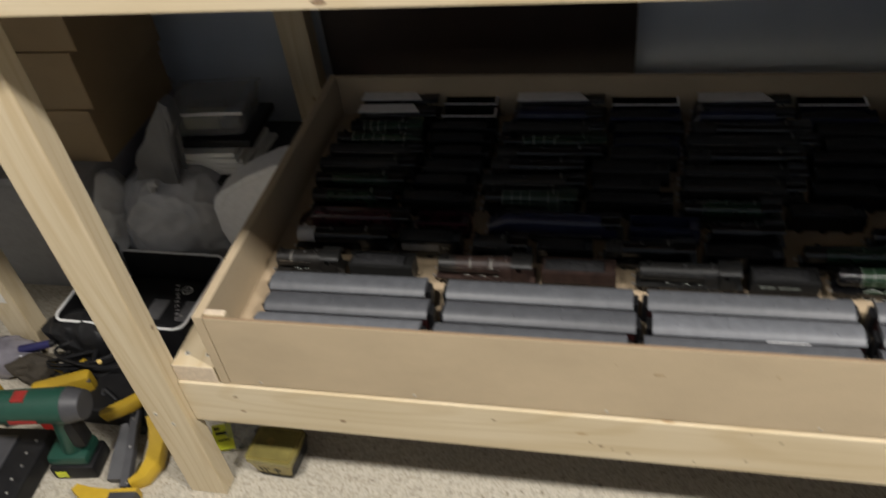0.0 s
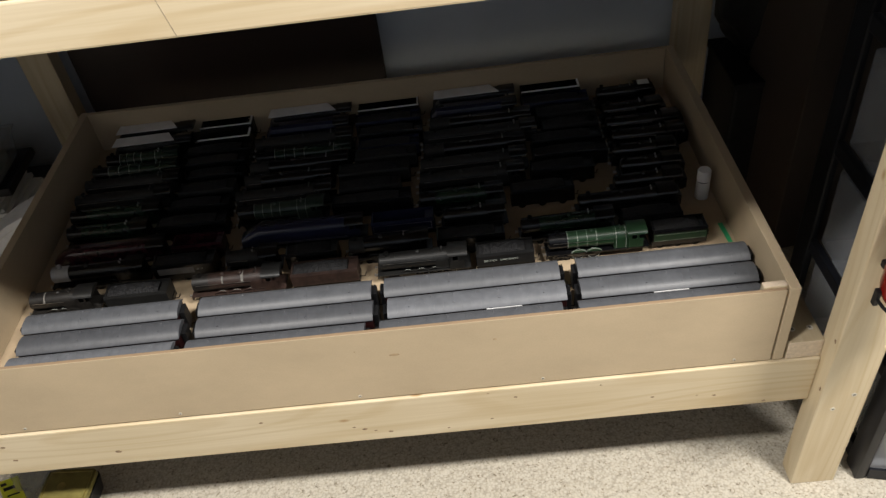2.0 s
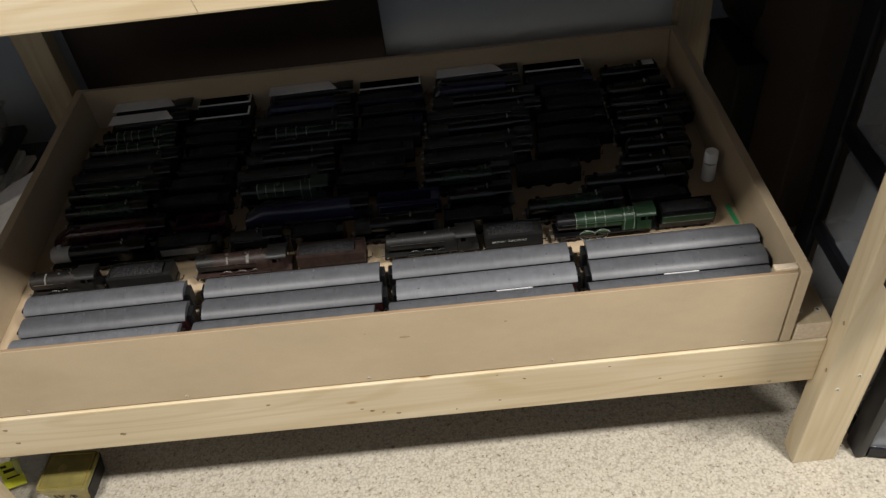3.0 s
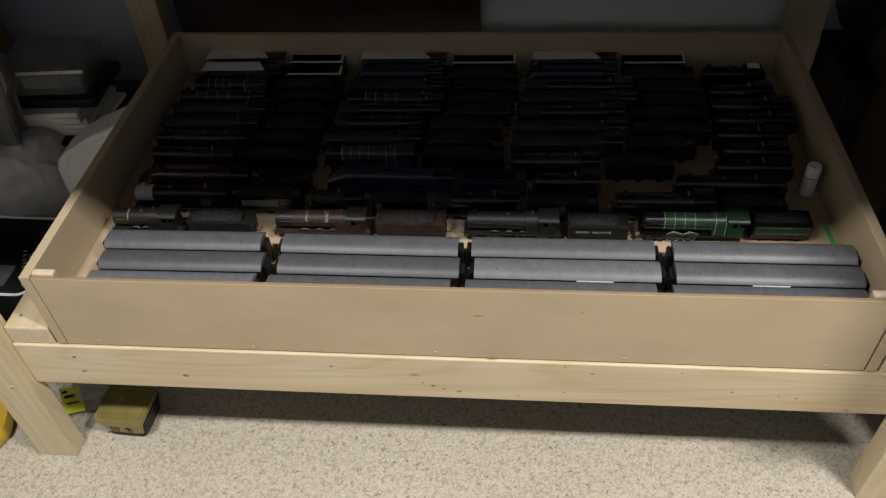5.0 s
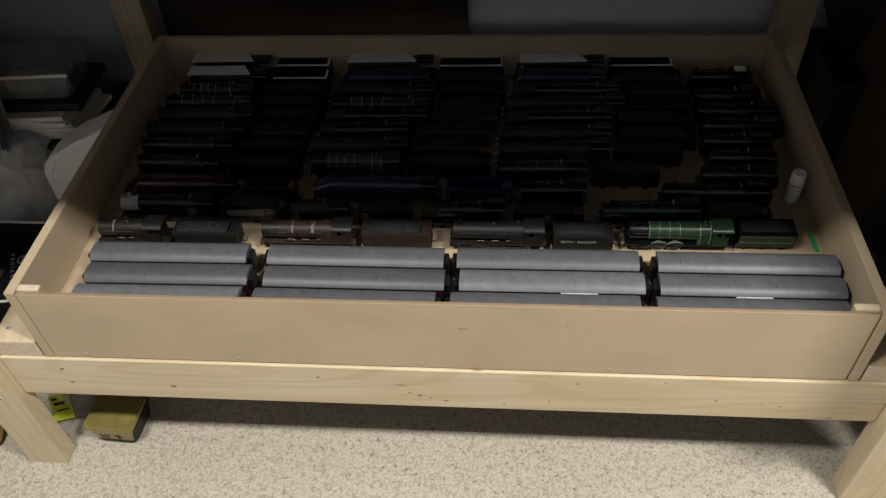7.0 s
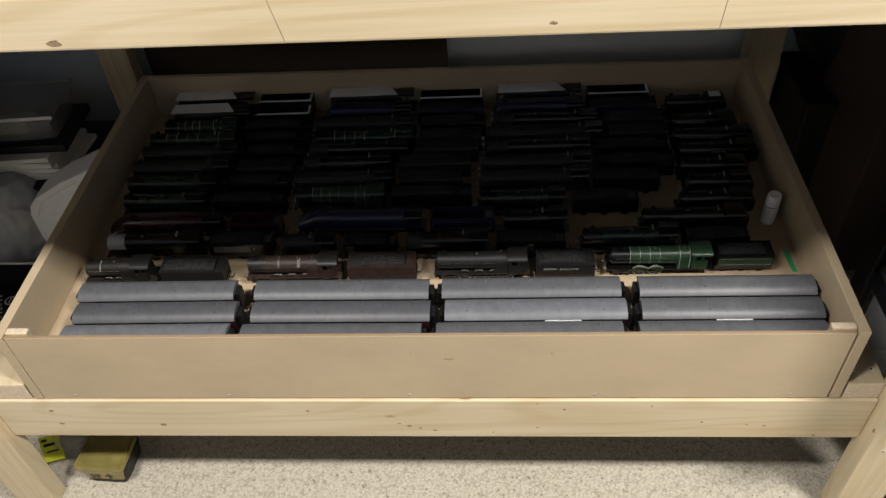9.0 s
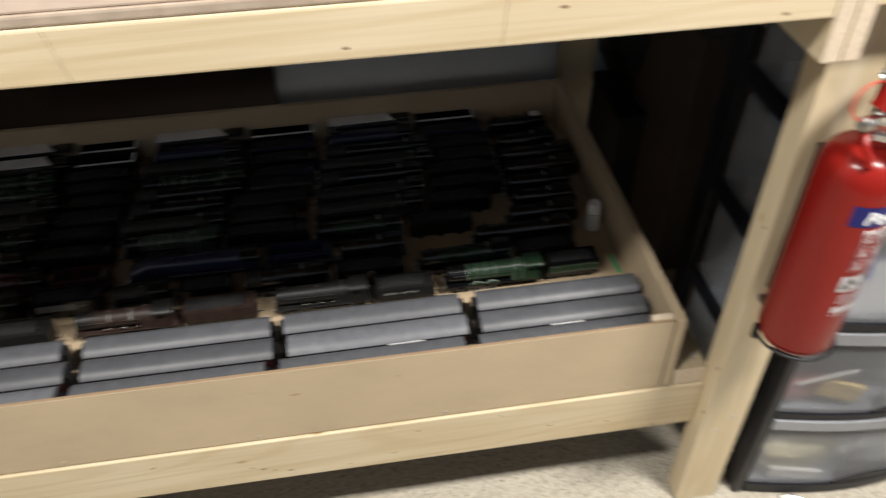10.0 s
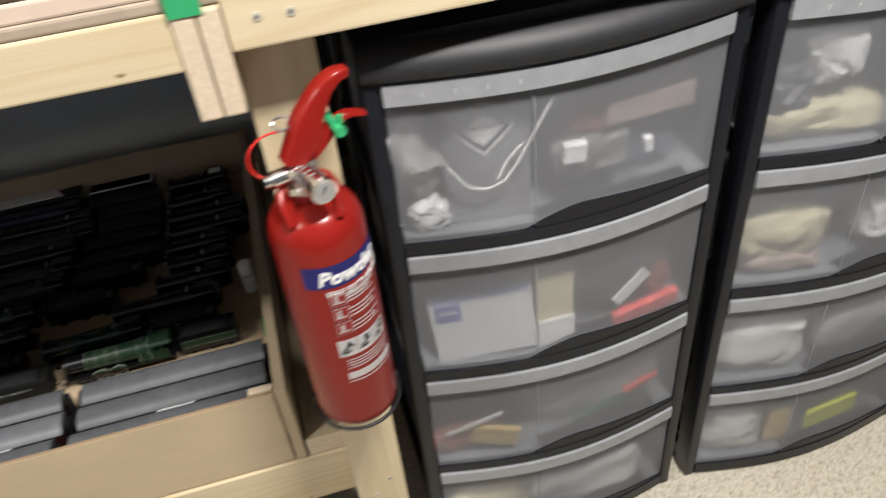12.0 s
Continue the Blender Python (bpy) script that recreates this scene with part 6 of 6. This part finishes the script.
tagged(part("coiled_cable", cab_bm, BLACK, smooth=True), "coil of black cable on the hardware tray", "cable")

lapcase = thing("black_box", pose(-0.462, 0.050, 0, 0, 0, 5), "low black equipment box with bright metal studs", "box")
part("shell", box(bmesh.new(), (-0.32, -0.27, 0), (0, 0, 0.045), 0.005), BLACK, lapcase)
part("grey_top", box(bmesh.new(), (-0.30, -0.25, 0.0455), (-0.060, -0.020, 0.050), 0.003), DARKGREY, lapcase)
for k in range(6):
    part("stud", ball(bmesh.new(), (-0.020 - 0.006 * (k % 2), -0.030 - 0.028 * k, 0.0462), 0.0032, seg=10), STEEL, lapcase, smooth=True)

sack("black_tool_roll", (-0.520, 0.272, 0.0), (0.165, 0.070, 0.105), BLACK, "crumpled black fabric tool roll on the carpet", -6, 61)
wr = thing("ratchet_handle", pose(-0.420, 0.232, 0.046, 0, 0, 30), "dark steel ratchet with a black grip", "tool")
part("shaft", rod(bmesh.new(), (-0.050, 0, 0.006), (0.040, 0, 0.010), 0.006, 0.005, 12), DARKSTEEL, wr, smooth=True)
part("head", lathe(bmesh.new(), [(0, 0), (0.014, 0), (0.016, 0.003), (0.016, 0.013), (0.013, 0.017), (0, 0.017)], 18, Matrix.Translation((0.050, 0, 0.0015))), STEEL, wr, smooth=True)
part("grip", rod(bmesh.new(), (-0.105, 0, 0.0095), (-0.0505, 0, 0.0085), 0.0095, 0.0085, 14), BLACK, wr, smooth=True)
packet("clear_packet", (-0.690, 0.218, 0), (0.150, 0.075, 0.055), plain("cloudy_polythene", (0.20, 0.19, 0.22), 0.16, vary=0.25, scale=30), "cloudy grey plastic packet lying on the carpet", "packet", seed=63)
hd = thing("screwdriver", pose(-0.612, 0.228, 0.0, 0, 0, 14), "screwdriver with a dark blue handle", "tool")
part("handle", rod(bmesh.new(), (-0.030, 0, 0.062), (0.040, 0, 0.070), 0.010, 0.009, 14), plain("dark_blue_plastic", (0.022, 0.022, 0.10), 0.35, vary=0.1), hd, smooth=True)
part("blade", rod(bmesh.new(), (-0.090, 0, 0.0555), (-0.0305, 0, 0.0620), 0.003, seg=10), STEEL, hd, smooth=True)
part("butt", rod(bmesh.new(), (0.0405, 0, 0.070), (0.050, 0, 0.071), 0.0085, 0.006, 14), BLACK, hd, smooth=True)
packet("brown_pouch", (-0.612, 0.196, 0), (0.100, 0.050, 0.050), plain("brown_canvas", (0.055, 0.045, 0.032), 0.8, vary=0.3, scale=200, relief=0.2), "small brown canvas pouch among tools", "pouch", seed=67)

yellow = thing("yellow_hand_tool", pose(-0.520, 0.120, 0.0, 0, 0, 25), "yellow handled clamp tool by the drill", "tool")
part("bar", box(bmesh.new(), (-0.10, -0.012, 0.0), (0.12, 0.012, 0.012), 0.002), DARKGREY, yellow)
part("grip", box(bmesh.new(), (-0.02, -0.016, 0.0125), (0.10, 0.016, 0.085), 0.014), YELLOW_TOOL, yellow, smooth=True)
part("jaw", box(bmesh.new(), (-0.105, -0.016, 0.0125), (-0.070, 0.016, 0.110), 0.006), YELLOW_TOOL, yellow, smooth=True)

# ---- under the front beam ----
GOLD = plain("gold_tin_print", (0.30, 0.24, 0.07), 0.32, 0.5, vary=0.2, scale=30)
tin = thing("gold_tin", pose(0.004, 0.055, 0, 0, 0, -3), "gold and black hinged tin on the carpet", "tin")
GOLD_CLEAR = plain("clear_gold_lid", (0.20, 0.17, 0.055), 0.15, 0.0, vary=0.25, scale=30, coat=0.6)


def tapered(z0, z1, w0, d0, w1, d1, r=0.008):
    """A tub with rounded corners that widens upwards."""
    bm = bmesh.new()
    rings = []
    for z, w, d in ((z0, w0 - 0.002, d0 - 0.002), (z0 + 0.0015, w0, d0), (z1, w1, d1)):
        ring = []
        for cx, cy, a0 in ((w - r, d - r, 0), (r - w, d - r, 90), (r - w, r - d, 180), (w - r, r - d, 270)):
            for k in range(5):
                a = radians(a0 + 22.5 * k)
                ring.append(bm.verts.new((cx + r * math.cos(a), cy + r * math.sin(a), z)))
        rings.append(ring)
    for p, q in zip(rings, rings[1:]):
        for k in range(20):
            bm.faces.new((p[k], p[(k + 1) % 20], q[(k + 1) % 20], q[k]))
    bm.faces.new(list(reversed(rings[0])))
    bm.faces.new(rings[-1])
    return bm


part("tin_base", tapered(0.0, 0.010, 0.034, 0.030, 0.036, 0.032), BLACK, tin, smooth=True)
part("tin_body", tapered(0.0102, 0.050, 0.036, 0.031, 0.045, 0.038), GOLD, tin, smooth=True)
part("side_wrap", tapered(0.0100, 0.0495, 0.018, 0.0315, 0.024, 0.0375), BLACK, tin, smooth=True).matrix_basis = Matrix.Translation((0.0235, 0.0030, 0))
ld = part("lid", tapered(0.0504, 0.060, 0.0465, 0.0395, 0.0455, 0.0385), GOLD_CLEAR, tin, "translucent gold lid", smooth=True)
part("lid_rim", tube(bmesh.new(), [(x, y, 0.0602) for x, y in ((0.040, 0.033), (-0.040, 0.033), (-0.040, -0.033), (0.040, -0.033))], 0.0014, 6, True), GOLD, ld)
part("lid_badge", rod(bmesh.new(), (-0.010, 0.004, 0.0601), (-0.010, 0.004, 0.0608), 0.008, seg=20), GOLD, ld)
for x, low, high, turn in ((-0.021, 0.018, 0.036, -8), (-0.012, 0.018, 0.036, -8), (-0.006, 0.030, 0.036, 55), (0.010, 0.016, 0.030, 0), (0.007, 0.026, 0.038, 35), (0.014, 0.026, 0.038, -35)):
    mark = box(bmesh.new(), (-0.0011, -0.0004, low - (low + high) / 2), (0.0011, 0.0006, high - (low + high) / 2), 0, pose(0, 0, 0, 10, 0, 0) @ Matrix.Rotation(radians(turn), 4, "Y"))
    z = (low + high) / 2
    bmesh.ops.translate(mark, vec=(x, -0.0312 - (z - 0.0102) * 0.176, z), verts=mark.verts)
    part("print_mark", mark, BLACK, tin)
packet("clear_bag", (-0.068, 0.094, 0), (0.075, 0.05, 0.066), BAG, "clear polythene bag on the carpet", "bag", seed=51)
hc = thing("yellow_header_card", pose(-0.108, 0.062, 0.030, -35, 0, 18), "fluorescent yellow header card of a bag", "card")
part("card", box(bmesh.new(), (-0.018, -0.001, -0.010), (0.018, 0.001, 0.040), 0.0004), YELLOW, hc)
for k, (x0, x1, z0, z1) in enumerate(((-0.012, 0.008, 0.020, 0.026), (-0.010, 0.012, 0.008, 0.011), (-0.014, -0.004, 0.030, 0.035))):
    part("printed_bar", box(bmesh.new(), (x0, -0.0016, z0), (x1, -0.0011, z1)), BLACK, hc)
